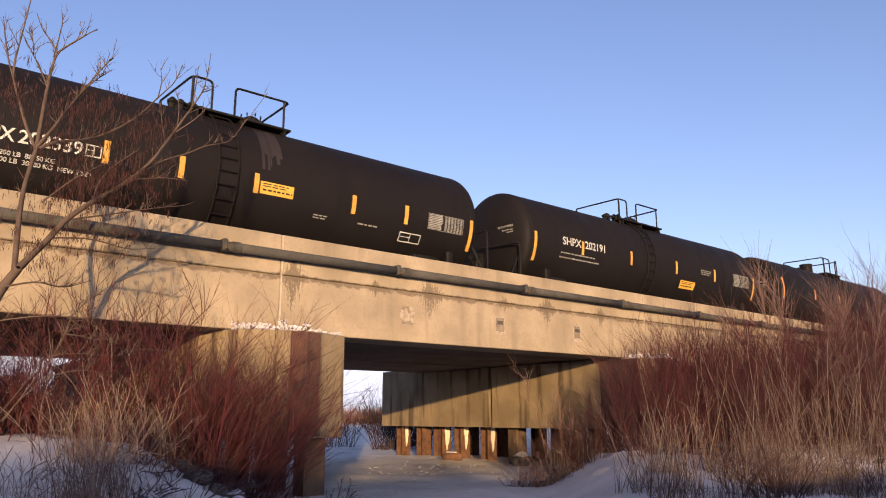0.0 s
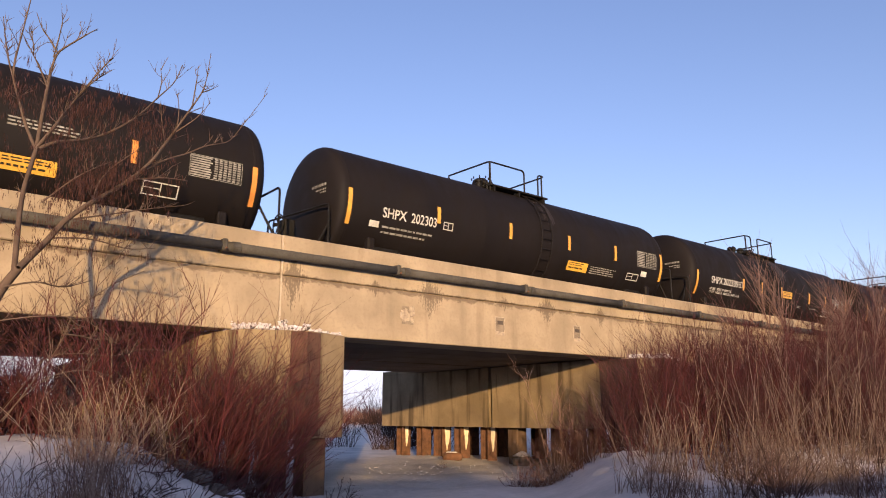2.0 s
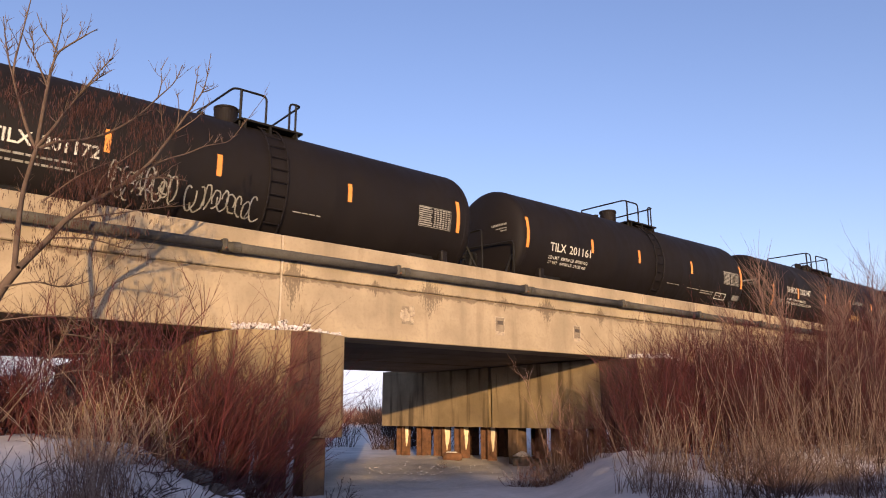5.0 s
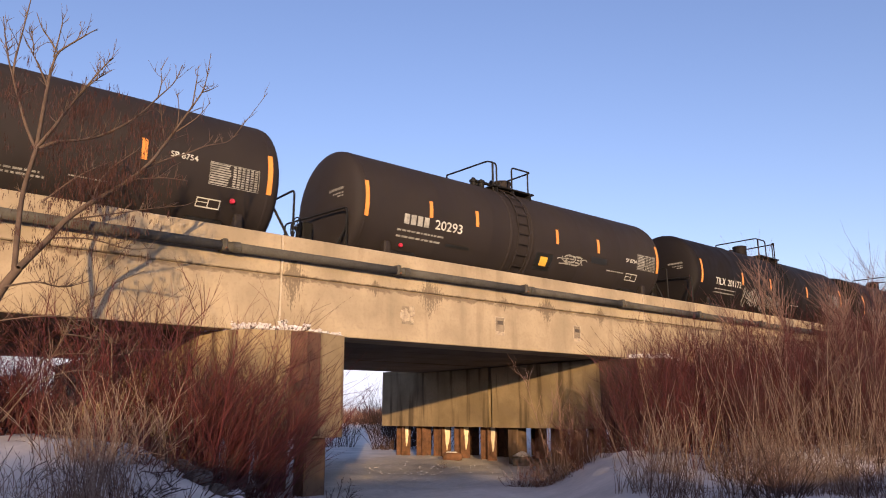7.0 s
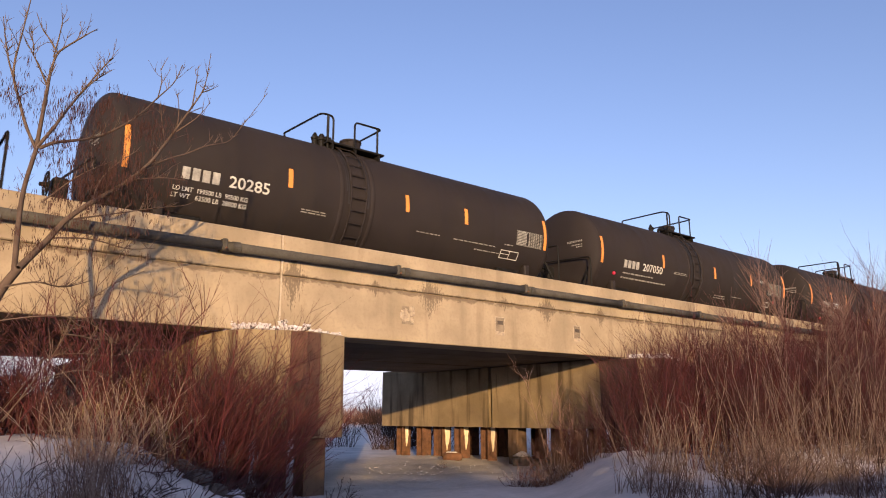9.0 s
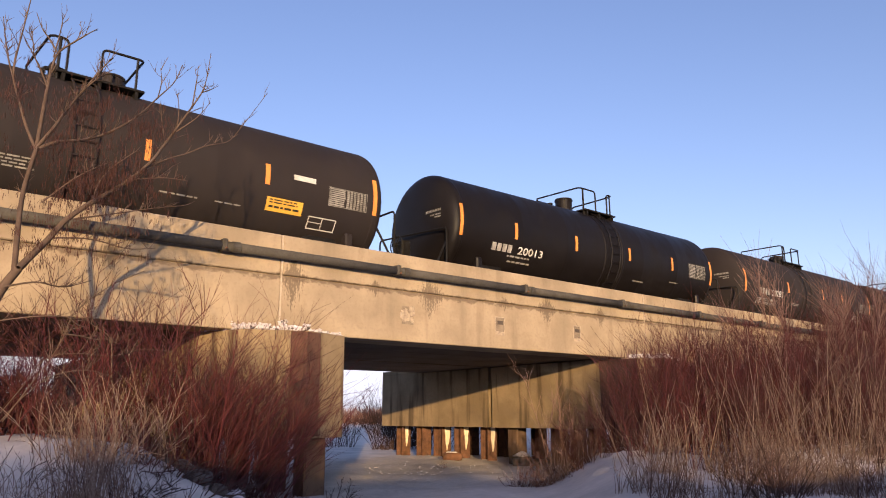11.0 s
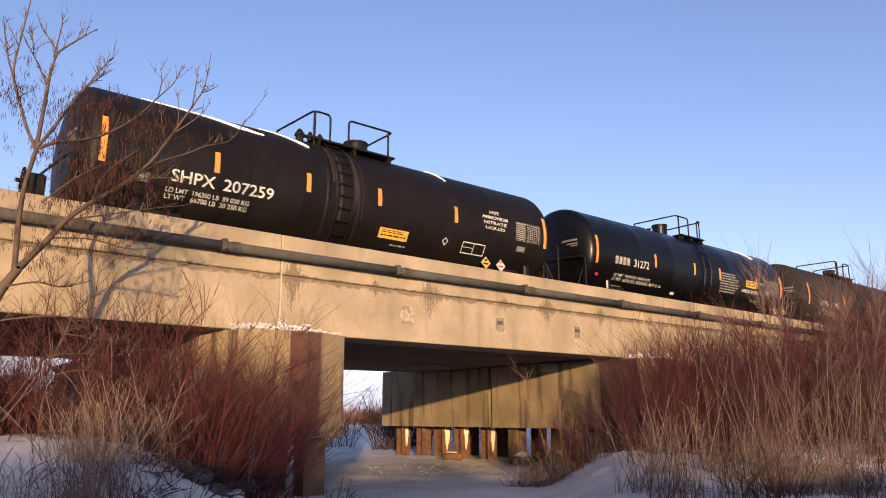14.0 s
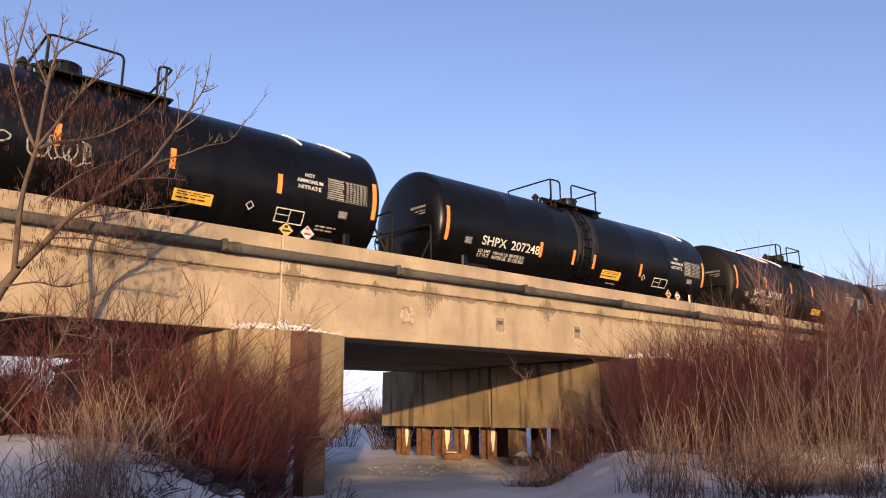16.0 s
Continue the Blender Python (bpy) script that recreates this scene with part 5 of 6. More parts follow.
def limb(points, r0, r1, twigs, bunches, spread=0.5, depth=10.3):
    """A limb through places given as (x, height), with short upturned twigs and seed bunches."""
    pts = [Vector((x - TX, depth - TY + 0.12 * math.sin(5 * x + 3 * z), z - TZ)) for x, z in points]
    pts = rounded(pts, 0.3, 3)
    wood.tube(pts, r0, 7, r1, cap=False)
    total = len(pts) - 1
    for i in range(int(twigs * 1.5)):
        t = rng.uniform(0.2, 0.99) * total
        j = min(int(t), total - 1)
        o = pts[j].lerp(pts[j + 1], t - j)
        side = Vector((rng.gauss(0, 1), rng.gauss(0, 0.8), rng.gauss(0.6, 0.5))).normalized()
        tw = stem(fine, rng, o, (pts[j + 1] - pts[j]).normalized() * 0.7 + side * 0.8, rng.uniform(0.12, 0.7) * spread, 0.006, 5, wob=0.14, droop=-0.08)
        for k in range(rng.randint(0, 3)):
            j = rng.randint(1, 4)
            side = Vector((rng.gauss(0, 1), rng.gauss(0, 1), rng.gauss(0.6, 0.5))).normalized()
            stem(fine, rng, tw[j], (tw[j + 1] - tw[j]).normalized() + side * 0.8, rng.uniform(0.05, 0.2), 0.0048, 3, wob=0.1)
    for i in range(bunches * 4):
        t = rng.uniform(0.05, 0.98) * total
        j = min(int(t), total - 1)
        o = pts[j].lerp(pts[j + 1], t - j) + Vector((rng.gauss(0, 0.14), rng.gauss(0, 0.25), rng.gauss(-0.07, 0.13)))
        o.z = min(o.z, 5.7 - TZ + rng.gauss(0, 0.15))
        if o.x + TX > 3.15 + rng.gauss(0, 0.18):
            continue
        for k in range(rng.randint(4, 9)):
            q = o + Vector((rng.gauss(0, 0.022), rng.gauss(0, 0.03), -rng.uniform(0, 0.1)))
            a, w, h = rng.uniform(0, 6.283), rng.uniform(0.0025, 0.005), rng.uniform(0.05, 0.13)
            c, s = math.cos(a) * w, math.sin(a) * w
            tip = q + Vector((rng.gauss(0, 0.015), rng.gauss(0, 0.015), -h))
            mid = q.lerp(tip, 0.6)
            seeds.add([q, mid + Vector((c, s, 0)), tip, mid - Vector((c, s, 0))], [(0, 1, 2, 3)])


limb([(0.8, 1.0), (1.0, 1.9), (1.22, 2.6), (1.36, 3.0), (1.5, 3.26)], 0.075, 0.055, 4, 0)
limb([(1.46, 3.2), (1.45, 3.69), (1.46, 4.01), (1.48, 4.38), (1.54, 4.86)], 0.036, 0.028, 5, 8)
limb([(1.54, 4.86), (1.39, 5.14), (1.26, 5.49), (1.16, 5.76), (1.16, 6.0), (1.2, 6.32), (1.25, 6.75), (1.28, 7.15)], 0.022, 0.007, 10, 16)
limb([(1.16, 5.76), (1.07, 6.01), (1.02, 6.26), (0.97, 6.56)], 0.012, 0.005, 7, 2)
limb([(1.54, 4.86), (1.55, 5.34), (1.59, 5.78), (1.61, 6.02), (1.66, 6.35), (1.83, 6.5), (1.99, 6.66), (2.1, 6.79)], 0.028, 0.006, 11, 12)
limb([(1.66, 6.35), (1.56, 6.51), (1.45, 6.63), (1.36, 6.84)], 0.013, 0.005, 2, 0)
limb([(1.63, 6.27), (1.66, 6.61), (1.66, 6.79)], 0.01, 0.005, 3, 0)
limb([(1.59, 5.78), (1.48, 6.02), (1.38, 6.19), (1.24, 6.42)], 0.014, 0.005, 7, 3)
limb([(1.38, 6.19), (1.37, 6.38), (1.31, 6.62)], 0.009, 0.004, 4, 0)
limb([(1.55, 4.9), (1.7, 5.18), (1.86, 5.54), (2.03, 5.87), (2.21, 6.21), (2.35, 6.43)], 0.024, 0.006, 18, 34)
limb([(2.03, 5.87), (2.14, 6.02), (2.34, 6.22)], 0.012, 0.005, 9, 6)
limb([(1.57, 4.88), (1.72, 4.98), (1.97, 5.1), (2.3, 5.26), (2.57, 5.45), (2.81, 5.72), (3.05, 6.08), (3.23, 6.31), (3.3, 6.6)], 0.024, 0.006, 15, 66)
limb([(3.05, 6.06), (3.07, 6.31), (3.02, 6.51)], 0.009, 0.004, 3, 0)
limb([(1.5, 3.26), (1.68, 3.51), (1.85, 3.75), (1.98, 3.99), (2.26, 4.27), (2.55, 4.52), (2.85, 4.82), (3.02, 5.06), (3.19, 5.35), (3.36, 5.67), (3.5, 5.99), (3.65, 6.28), (3.76, 6.61), (3.79, 7.04)], 0.045, 0.005, 20, 84)
for side_limb in ([(3.36, 5.67), (3.35, 5.91), (3.29, 6.15)], [(3.65, 6.28), (3.79, 6.39), (3.94, 6.53)], [(3.29, 5.55), (3.6, 5.84), (3.79, 6.16)],
                  [(3.21, 5.38), (3.14, 5.72), (3.1, 6.01)], [(3.5, 5.99), (3.55, 6.46), (3.6, 6.74)]):
    limb(side_limb, 0.011, 0.004, 3, 5, 0.3)
limb([(2.85, 4.82), (3.17, 5.09), (3.55, 5.31), (3.75, 5.44), (4.09, 5.57), (4.25, 5.75), (4.45, 6.1), (4.7, 6.57)], 0.014, 0.004, 8, 14, 0.35)
limb([(2.75, 4.72), (3.19, 4.81), (3.59, 4.89)], 0.012, 0.004, 9, 24)
limb([(2.26, 4.27), (2.4, 4.75), (2.75, 5.1)], 0.012, 0.005, 6, 44)
limb([(1.7, 4.2), (2.05, 4.6), (2.5, 4.95)], 0.012, 0.005, 5, 44)
limb([(1.98, 3.99), (2.5, 4.15), (3.1, 4.35), (3.5, 4.45)], 0.013, 0.005, 9, 18)
limb([(1.85, 3.75), (2.3, 3.78), (2.8, 3.7), (3.2, 3.8)], 0.013, 0.005, 11, 6)
# low wavering limbs
limb([(1.0, 2.45), (1.25, 2.56), (1.52, 2.62), (1.8, 2.66), (2.07, 2.68), (2.2, 2.58), (2.36, 2.57)], 0.01, 0.006, 8, 0, 0.6, 10.0)
limb([(1.4, 1.4), (1.72, 1.85), (1.86, 2.14), (2.03, 2.21), (2.36, 2.23), (2.69, 2.21), (3.01, 2.34), (3.4, 2.3)], 0.0065, 0.0045, 10, 0, 0.6, 10.0)
limb([(1.4, 1.3), (1.71, 1.7), (1.94, 1.94), (2.23, 2.02), (2.45, 2.02), (2.71, 1.94)], 0.0065, 0.0045, 8, 0, 0.6, 10.0)
limb([(1.5, 1.4), (1.85, 1.98), (1.93, 2.13), (2.04, 2.42), (2.11, 2.69), (2.3, 2.91), (2.57, 3.15), (2.95, 3.37)], 0.0065, 0.0045, 14, 0, 0.6, 10.0)
limb([(2.03, 2.45), (2.25, 2.45), (2.44, 2.42), (2.6, 2.45), (2.73, 2.39)], 0.011, 0.005, 6, 0, 0.5, 10.0)
limb([(2.68, 1.94), (2.68, 2.28), (2.64, 2.49), (2.39, 2.61), (2.22, 2.77)], 0.01, 0.005, 6, 0, 0.5, 10.0)
limb([(1.36, 3.0), (1.7, 3.1), (2.0, 3.05), (2.35, 3.2)], 0.013, 0.006, 12, 0, 0.6, 10.1)
part("trunk", wood, TREEBARK, tree, "smooth grey-brown trunk and limbs", smooth=True)
part("twig_mass", fine, TREEBARK, tree)["kind"] = "stuff"
part("seed_mass", seeds, SEED, tree, "hanging russet winged seeds")["kind"] = "stuff"

# red brush in front of the first pier: one leaning fan, tall loose stems beside it
rng = random.Random(21)
RED_LABEL = "leafless red-stemmed dogwood shrub in the snow"
for i in range(15):
    x, y = 3.85 + 0.085 * i + rng.uniform(-0.15, 0.15), rng.uniform(10.2, 11.0)
    shrub("dogwood_shrub", spot(x, y), rng.uniform(2.1, 3.1), rng.uniform(0.3, 0.6), 12, MAROON if i % 4 == 1 else REDBARK, 100 + i, RED_LABEL, r=0.008, twigs=10, group="dogwoods before the first pier", lean=0.4, wild=0.13, tilt=0.05 + 0.62 * ((i * 5) % 13) / 13)
for i in range(8):
    x, y = 2.75 + 0.2 * i + rng.uniform(-0.1, 0.1), rng.uniform(10.5, 11.2)
    shrub("dogwood_shrub", spot(x, y), rng.uniform(2.6, 3.4), 0.4, 7, MAROON if i % 3 == 1 else REDBARK, 115 + i, "tall upright red dogwood shrub by the pier", r=0.0095, twigs=14, group="dogwoods before the first pier", lean=0.3, wild=0.12)
for i in range(6):
    x, y = 4.25 + 0.2 * i + rng.uniform(-0.1, 0.1), rng.uniform(10.8, 11.3)
    shrub("dogwood_shrub", spot(x, y), rng.uniform(2.7, 3.3), 0.5, 9, MAROON if i % 2 else REDBARK, 620 + i, "tall twiggy dogwood close to the pier", r=0.0075, twigs=17, group="dogwoods before the first pier", lean=0.35, wild=0.14, tilt=rng.uniform(0.05, 0.4))
for i in range(8):
    x, y = 0.8 + 0.24 * i + rng.uniform(-0.2, 0.2), rng.uniform(10.4, 11.6)
    shrub("dogwood_shrub", spot(x, y), rng.uniform(1.4, 2.4), 0.8, 7, MAROON if i % 3 else REDBARK, 130 + i, "sparse leafless red dogwood shrub", r=0.007, twigs=12, group="dogwoods before the first pier", lean=0.6, wild=0.2)
for i in range(4):
    x, y = 3.9 + 0.32 * i + rng.uniform(-0.2, 0.2), rng.uniform(9.6, 10.2)
    shrub("dogwood_shrub", spot(x, y), rng.uniform(0.7, 1.2), 0.7, 12, DARKBARK if i % 2 else REDBARK, 140 + i, "low sprawling dogwood in the snow", r=0.007, twigs=8, group="dogwoods before the first pier", lean=1.3, wild=0.2, tilt=0.8)
for i, (x, y) in enumerate(((6.3, 11.0), (6.6, 11.2), (6.0, 10.9))):
    shrub("dogwood_shrub", spot(x, y), 0.75, 0.5, 5, DARKBARK, 150 + i, "dark trailing dogwood beside the pile", r=0.008, twigs=8, group="dogwoods before the first pier", lean=0.8, wild=0.28, tilt=0.9)
for i in range(14):
    y = rng.uniform(7.0, 9.4)
    x = y * (0.15 + 0.018 * i) + rng.uniform(-0.1, 0.1)
    shrub("weed_clump", spot(x, y), rng.uniform(0.4, 0.9), 0.5, 8, DULLTAN if i % 3 == 1 else DARKBARK, 600 + i, "thin dark dry weeds in the snow", r=0.005, twigs=6, group="weeds by the tree", lean=0.7, wild=0.2, category="weed")
for i in range(16):
    y = rng.uniform(8.0, 10.2)
    x = y * (0.27 + 0.011 * i) + rng.uniform(-0.1, 0.1)
    shrub("fallen_brush", spot(x, y), rng.uniform(0.4, 0.8), 0.6, 11, DARKBARK if i % 3 else MAROON, 700 + i, "dark fallen twigs trodden into the snow", r=0.008, twigs=6, group="fallen brush on the bank", lean=2.6, wild=0.25, tilt=0.3)
for i in range(9):
    x, y = 0.7 + 0.28 * i + rng.uniform(-0.2, 0.2), rng.uniform(13.2, 15.2)
    shrub("dogwood_shrub", spot(x, y), rng.uniform(0.9, 1.6), 0.9, 30, MAROON if i % 2 else REDBARK, 170 + i, "dark dogwood under the bridge", twigs=9, group="dogwoods under the bridge", lean=0.6, wild=0.2)
# dark dogwoods at the mouth of the first opening, with dry stalks before them
dense = random.Random(88)
for i in range(8):
    x, y = 1.15 + 0.27 * i + dense.uniform(-0.12, 0.12), dense.uniform(10.9, 11.4)
    shrub("dogwood_shrub", spot(x, y), dense.uniform(1.9, 2.7) * (0.68 if i < 4 else 1.0), 0.7, 14, REDBARK if i % 3 == 1 else MAROON, 740 + i, "dense dark red dogwood by the opening", r=0.0085, twigs=14, group="dogwoods before the first pier", lean=0.5, wild=0.18, tilt=dense.uniform(-0.15, 0.35))
for i in range(9):
    x, y = 1.9 + 0.16 * i + dense.uniform(-0.15, 0.15), dense.uniform(8.9, 9.7)
    shrub("weed_clump", spot(x, y), dense.uniform(0.9, 1.6), 0.4, 7, (DULLTAN, BLEACHED, TANBARK)[i % 3], 760 + i, "tall dry pale stalks leaning in the snow", r=0.0065, twigs=5, group="stalks before the dogwoods", lean=0.5, category="weed", wild=0.14, tilt=dense.uniform(-0.25, 0.25))
# dark thicket beyond the bridge's first opening
for i in range(10):
    x, y = 2.2 + 0.42 * i + rng.uniform(-0.2, 0.2), rng.uniform(24.5, 28)
    shrub("thicket_shrub", spot(x, y), rng.uniform(2.3, 3.2), 1.8, 80, FARDARK, 160 + i, "bare brown thicket shrub behind the bridge", r=0.014, group="thicket behind the bridge")


# brush on the right bank: dense red behind, mixed stems, tan weeds in front
def brush_top(ratio, y):
    """Height of the brush's outline over the bank."""
    return EYE + y * (0.1 + 0.26 * (ratio - 1.08)) - ground_z(ratio * y, y)


for i in range(50):
    ratio = 1.42 + 1.67 * (i + rng.uniform(-0.5, 0.5)) / 49
    y = rng.uniform(8.8, 11.2) if ratio < 1.7 else rng.uniform(8.0, 10.4)
    h = brush_top(ratio, y) * (rng.uniform(0.66, 0.94) + 0.24 * (1 - smooth(1.6, 2.2, ratio)))
    shrub("dogwood_shrub", spot(ratio * y, y), h, rng.uniform(1.0, 1.5), 36, MAROON if i % 3 == 1 else REDBARK, 500 + i, "dense dark red dogwood on the bank", r=0.0085, twigs=9, group="dogwoods on the bank", lean=0.22, wild=0.09, fork=0.9)
for i in range(17):
    ratio = 1.08 + 0.38 * (i + rng.uniform(-0.5, 0.5)) / 16
    y = rng.uniform(10.2, 11.4)
    shrub("dogwood_shrub", spot(ratio * y, y), 1.0 + 2.0 * max(ratio - 1.1, 0) / 0.36 * rng.uniform(0.7, 1.1), 0.7, 14, (MAROON, REDTAN, MAROON)[i % 3], 570 + i, "low red dogwood before the second pier", r=0.007, twigs=9, group="dogwoods on the bank", lean=0.35, wild=0.13)
for i in range(24):
    ratio = 1.4 + 1.65 * (i + rng.uniform(-1.2, 1.2)) / 23
    y = rng.uniform(7.0, 8.8)
    h = brush_top(ratio, y) * rng.uniform(0.55, 0.95)
    shrub("brush_shrub", spot(ratio * y, y), h, rng.uniform(0.3, 0.9), 7, (REDTAN, MAROON, REDBARK, MAROON)[i % 4], 200 + i, "tall leafless reddish brush on the snowy bank", r=0.0085, twigs=11, group="brush on the bank", lean=0.25, wild=0.1, fork=0.8)
for i in range(28):
    ratio = 1.43 + 1.5 * (i + rng.uniform(-1.5, 1.5)) / 27
    y = rng.uniform(5.7, 7.4)
    h = brush_top(ratio, y) * rng.uniform(0.3, 0.8)
    shrub("weed_clump", spot(ratio * y, y), h, rng.uniform(0.2, 0.7), 5, (DULLTAN, BLEACHED, REDTAN)[i % 3], 240 + i, "tall dry tan weeds on the bank", r=0.0075, twigs=4, group="weeds on the bank", lean=0.18, category="weed", wild=0.07, fork=0.5)
# tangled weeds and grass where the bank meets the creek
for i, (ratio, y) in enumerate(((1.03, 10.9), (1.07, 10.6), (1.1, 10.9), (1.0, 11.1), (1.13, 10.4))):
    shrub("weed_clump", spot(ratio * y, y), rng.uniform(0.4, 0.8), 0.5, 16, REDTAN if i % 3 else MAROON, 265 + i, "low dry reddish weeds at the edge of the snow", r=0.006, twigs=8, group="weeds at the creek edge", lean=0.9, category="weed", wild=0.25)
for i, (ratio, y) in enumerate(((1.04, 10.8), (1.09, 10.8), (1.13, 10.9), (1.17, 11.0), (1.21, 10.9), (1.26, 11.0), (1.3, 10.8))):
    grass_clump(spot(ratio * y, y), 60, 0.4, rng.uniform(0.7, 1.0), 380 + i, (DULLTAN, BLEACHED, REDTAN)[i % 3], "dry tan grass at the edge of the snow", bend=0.5, r=0.006)
shrub("sapling", spot(12.0, 10.9), 2.9, 0.5, 5, PALETWIG, 640, "thin bare sapling before the bridge opening", r=0.009, twigs=14, lean=0.2, category="sapling", group="saplings over the brush", wild=0.09)
# pale reeds standing out of the brush
for i in range(22):
    ratio = 1.42 + 1.4 * (i + rng.uniform(-1.0, 1.0)) / 21
    y = rng.uniform(6.0, 7.6)
    shrub("reed_clump", spot(ratio * y, y), brush_top(ratio, y) * rng.uniform(0.6, 1.0), 0.5, 4, TANBARK if i % 2 else BLEACHED, 650 + i, "few tall pale reeds in the brush", r=0.0085, twigs=2, group="reeds on the bank", lean=0.12, category="reed", wild=0.05, fork=0.35)
# thin saplings that stand over the brush
for i, (x, y, h, w, count) in enumerate(((18.9, 9.0, 5.4, 0.3, 3), (19.9, 9.0, 5.7, 0.5, 5), (22.7, 9.0, 6.4, 0.2, 2), (24.5, 9.0, 6.3, 0.5, 4), (25.7, 9.0, 6.9, 0.6, 6), (26.7, 9.2, 6.9, 0.4, 4))):
    shrub("sapling", spot(x, y), h, w, count, PALETWIG, 280 + i, "thin bare pale sapling above the brush", r=0.013, twigs=55, lean=0.08, category="sapling", group="saplings over the brush", wild=0.05, fork=0.7)
# dark arching stems at the foot of the bank
for i, (ratio, y) in enumerate(((1.75, 5.6), (1.95, 5.2), (2.0, 5.0), (2.5, 5.2), (2.05, 5.5), (2.65, 5.5))):
    shrub("brush_shrub", spot(ratio * y, y), rng.uniform(0.7, 1.1), 0.4, 10, DARKBARK, 295 + i, "dark arching bare stems in the snow", r=0.011, twigs=5, group="dark stems on the bank", lean=0.8, wild=0.12)
# dry weeds and bent grass
for i in range(40):
    ratio = 1.38 + 1.5 * (i + rng.uniform(-1.5, 1.5)) / 39
    y = rng.uniform(4.7, 7.4)
    grass_clump(spot(ratio * y, y), rng.randint(40, 90), rng.uniform(0.2, 0.5), rng.uniform(0.4, 1.15), 300 + i, (BLEACHED, DULLTAN, BLEACHED, REDTAN)[i % 4], "dry tan weeds and grass in the snow", bend=0.35, r=0.005)
for i in range(11):
    y = rng.uniform(7.0, 9.4)
    x = y * (0.225 + 0.006 * i + rng.uniform(-0.008, 0.008))
    grass_clump(spot(x, y), 26, 0.22, rng.uniform(0.55, 1.2), 340 + i, DULLTAN if i % 3 == 1 else BLEACHED, "pale dry grass tuft in the snow", bend=0.3, r=0.005)
for i in range(6):
    y = rng.uniform(7.0, 8.6)
    x = y * (0.15 + 0.016 * i)
    grass_clump(spot(x, y), 14, 0.25, rng.uniform(0.4, 0.8), 355 + i, DULLTAN if i % 2 else BLEACHED, "pale dry grass tuft in the snow", bend=0.6, r=0.005)
# unseen brush added along the bank behind the camera to dapple the low sun
for i in range(15):
    x, y = -16 + 0.95 * i + rng.uniform(-0.4, 0.4), rng.uniform(-12.5, -10.5)
    shrub("brush_shrub", spot(x, y), rng.uniform(0.6, 1.1), 1.3, 34, REDTAN, 400 + i, "unseen bare brush added behind the camera to dapple the sun", r=0.009, twigs=6, group="brush behind the creek", lean=0.5, wild=0.15)
# distance: brush line behind the creek
for i, (x, y, h, w) in enumerate(((19.5, 27.5, 3.3, 2.4), (21.5, 29.0, 2.6, 2.4), (18.7, 31.0, 2.1, 2.0), (23.0, 27.0, 2.2, 2.0), (20.5, 26.0, 1.5, 1.8))):
    shrub("creek_shrub", spot(x, y), h, w * (0.8 if i < 2 else 1.0), 130 if i < 2 else 60, FARDARK, 360 + i, "bare grey-brown shrub by the frozen creek", r=0.014, twigs=7, group="shrubs behind the bridge", lean=0.5)
rng = random.Random(77)
s = Shape()
for i in range(9000):
    x, y = rng.uniform(-60, 170), rng.uniform(85, 125)
    stem(s, rng, Vector((x, y, ground_z(x, y) - 0.1)), Vector((rng.gauss(0, 0.25), rng.gauss(0, 0.25), 1)), rng.uniform(1.4, 2.8), 0.08, 2)
tagged(part("distant_brush", s, FARBARK), "distant reddish-brown brush along the horizon", "brush", kind="stuff")

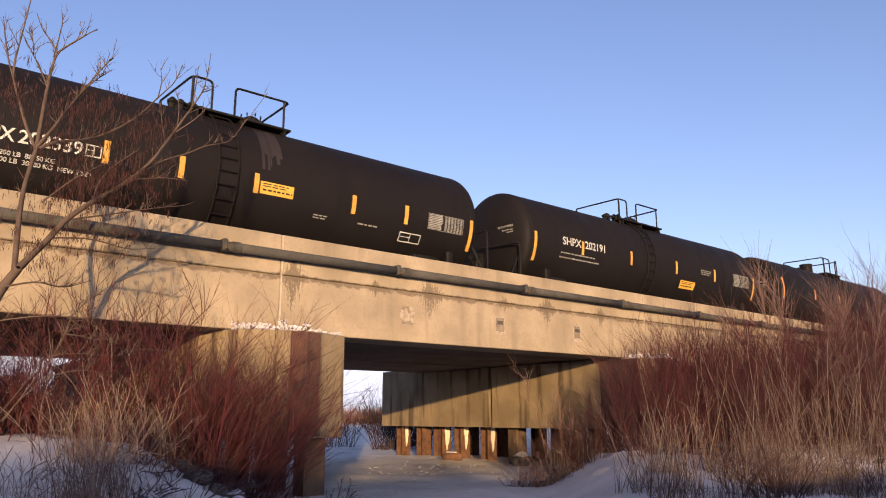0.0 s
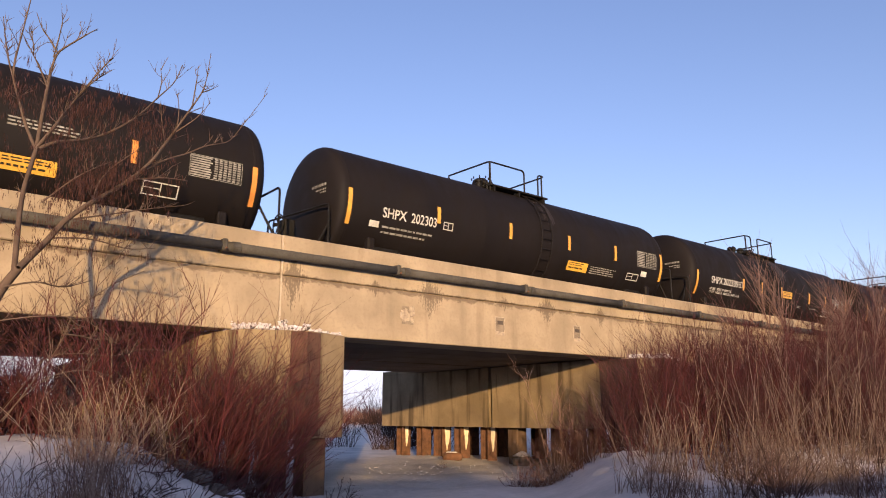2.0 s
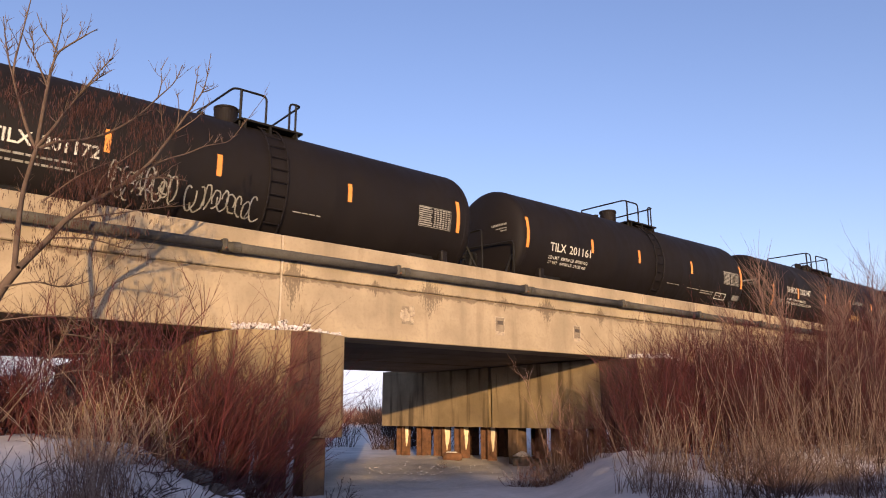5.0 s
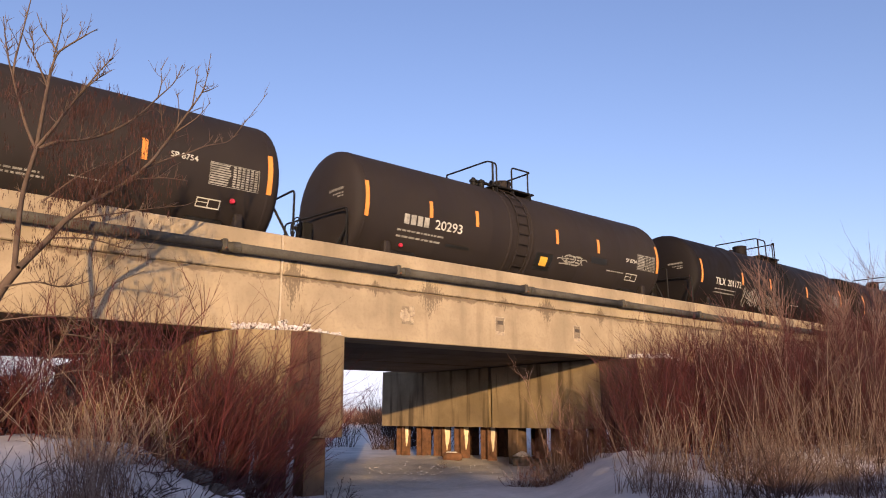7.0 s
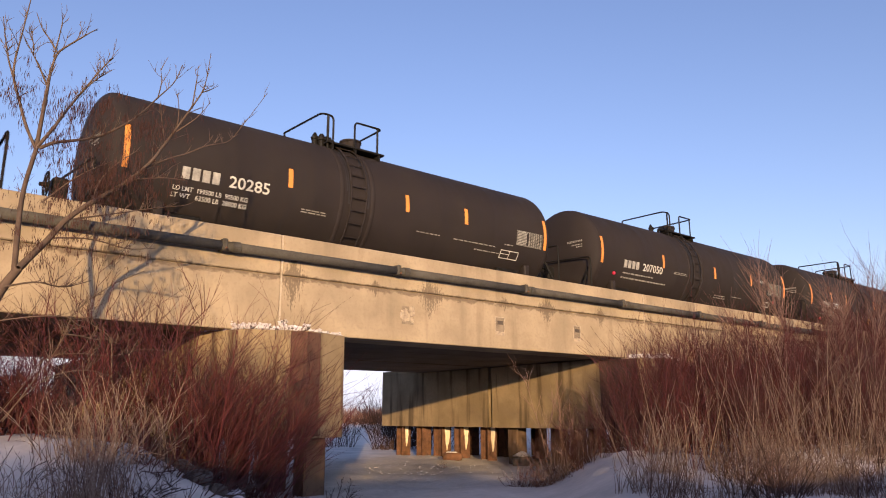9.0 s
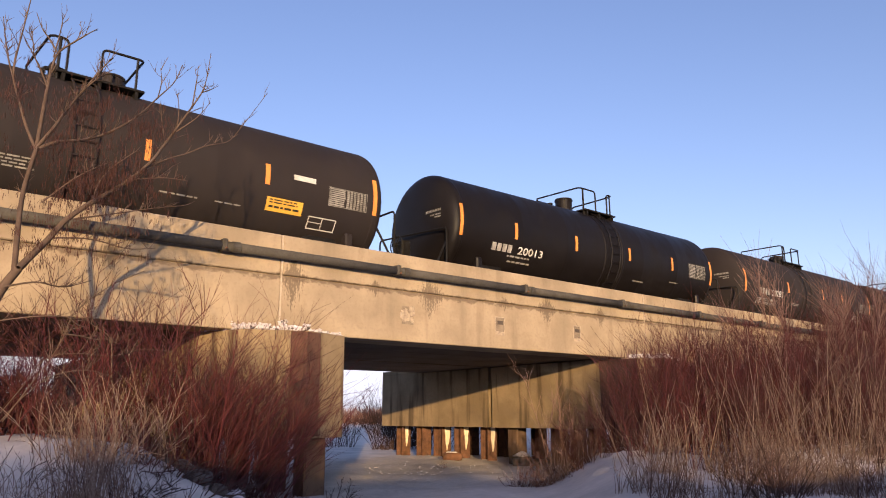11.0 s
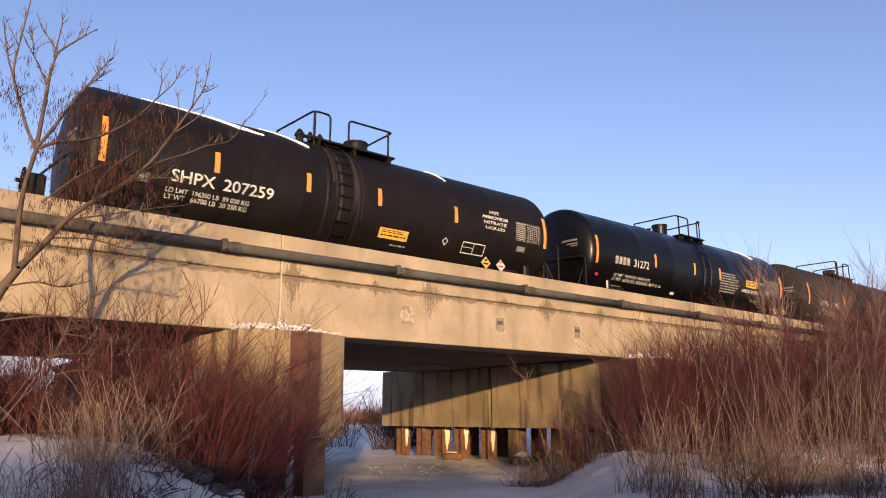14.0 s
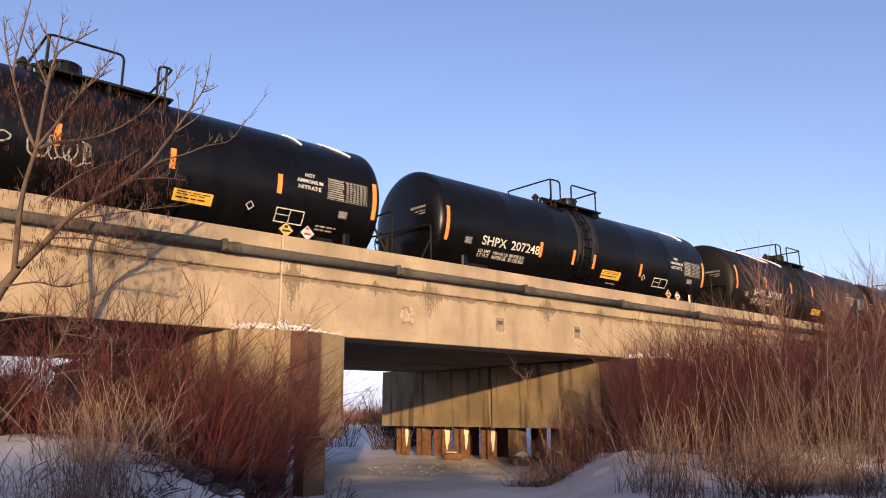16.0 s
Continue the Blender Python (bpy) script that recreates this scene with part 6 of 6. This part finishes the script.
# snow-capped stones at the pier's foot
ROCK = material("dark_stone", (0.085, 0.066, 0.056), 0.9, vary=0.4, scale=6, bump=0.8)
rng = random.Random(9)
for i in range(48):
    x, y = 3.5 + rng.uniform(0, 2.2), 9.4 + rng.uniform(-0.6, 1.7)
    r = rng.uniform(0.07, 0.17)
    st = thing("stone", "dark riprap stone with a cap of snow" if i % 4 == 0 else "bare dark riprap stone in the snow", "stone", "stones at the pier foot", at=pose(*spot(x, y, r * 0.25), 0, 0, rng.uniform(0, 360)))
    for nm, mat, k in (("rock", ROCK, 1.0), ("snow_cap", DRIFT, 0.93))[:2 if i % 4 == 0 else 1]:
        bm = bmesh.new()
        bmesh.ops.create_icosphere(bm, subdivisions=2, radius=r)
        for vtx in bm.verts:
            w = 1 + 0.35 * noise.noise(vtx.co * 5 + Vector((i, 0, 0)))
            vtx.co = Vector((vtx.co.x * w * 1.2, vtx.co.y * w, vtx.co.z * w * 0.75)) * k
            if nm == "snow_cap":
                vtx.co.z = max(vtx.co.z, r * 0.22) + r * 0.13
        part(nm, Shape().take(bm), mat, st, smooth=(nm == "snow_cap"))

# snow-dusted boulder beside the second pier
BX, BY = 16.1, 15.9
boulder = thing("boulder", "dark brown boulder dusted with snow by the pier", "boulder", at=pose(BX, BY, ground_z(BX, BY) + 0.12, 0, 0, 25))
for nm, mat, k in (("rock", ROCK, 1.0), ("snow_cap", DRIFT, 0.9)):
    bm = bmesh.new()
    bmesh.ops.create_icosphere(bm, subdivisions=3, radius=0.36)
    for vtx in bm.verts:
        w = 1 + 0.4 * noise.noise(vtx.co * 3)
        vtx.co = Vector((vtx.co.x * w * 1.35, vtx.co.y * w * 0.9, vtx.co.z * w * 0.8)) * k
        if nm == "snow_cap":
            vtx.co.z = max(vtx.co.z, 0.14) + 0.05
    part(nm, Shape().take(bm), mat, boulder, smooth=True)
grass_clump(spot(13.6, 16.6), 14, 0.08, 0.3, 720, DULLTAN, "small dry stub of grass on the creek", bend=0.5, r=0.006)


# ---- movement ----
def travelled(t):
    """Metres that the slowly braking train has gone at t seconds."""
    return 11.41 * t - 0.0003 * t ** 3


def motions():
    for car, x in cars:
        walk(car, [(t, pose(x + travelled(t), TRACK_Y, RAIL)) for t in range(17)])


motions()
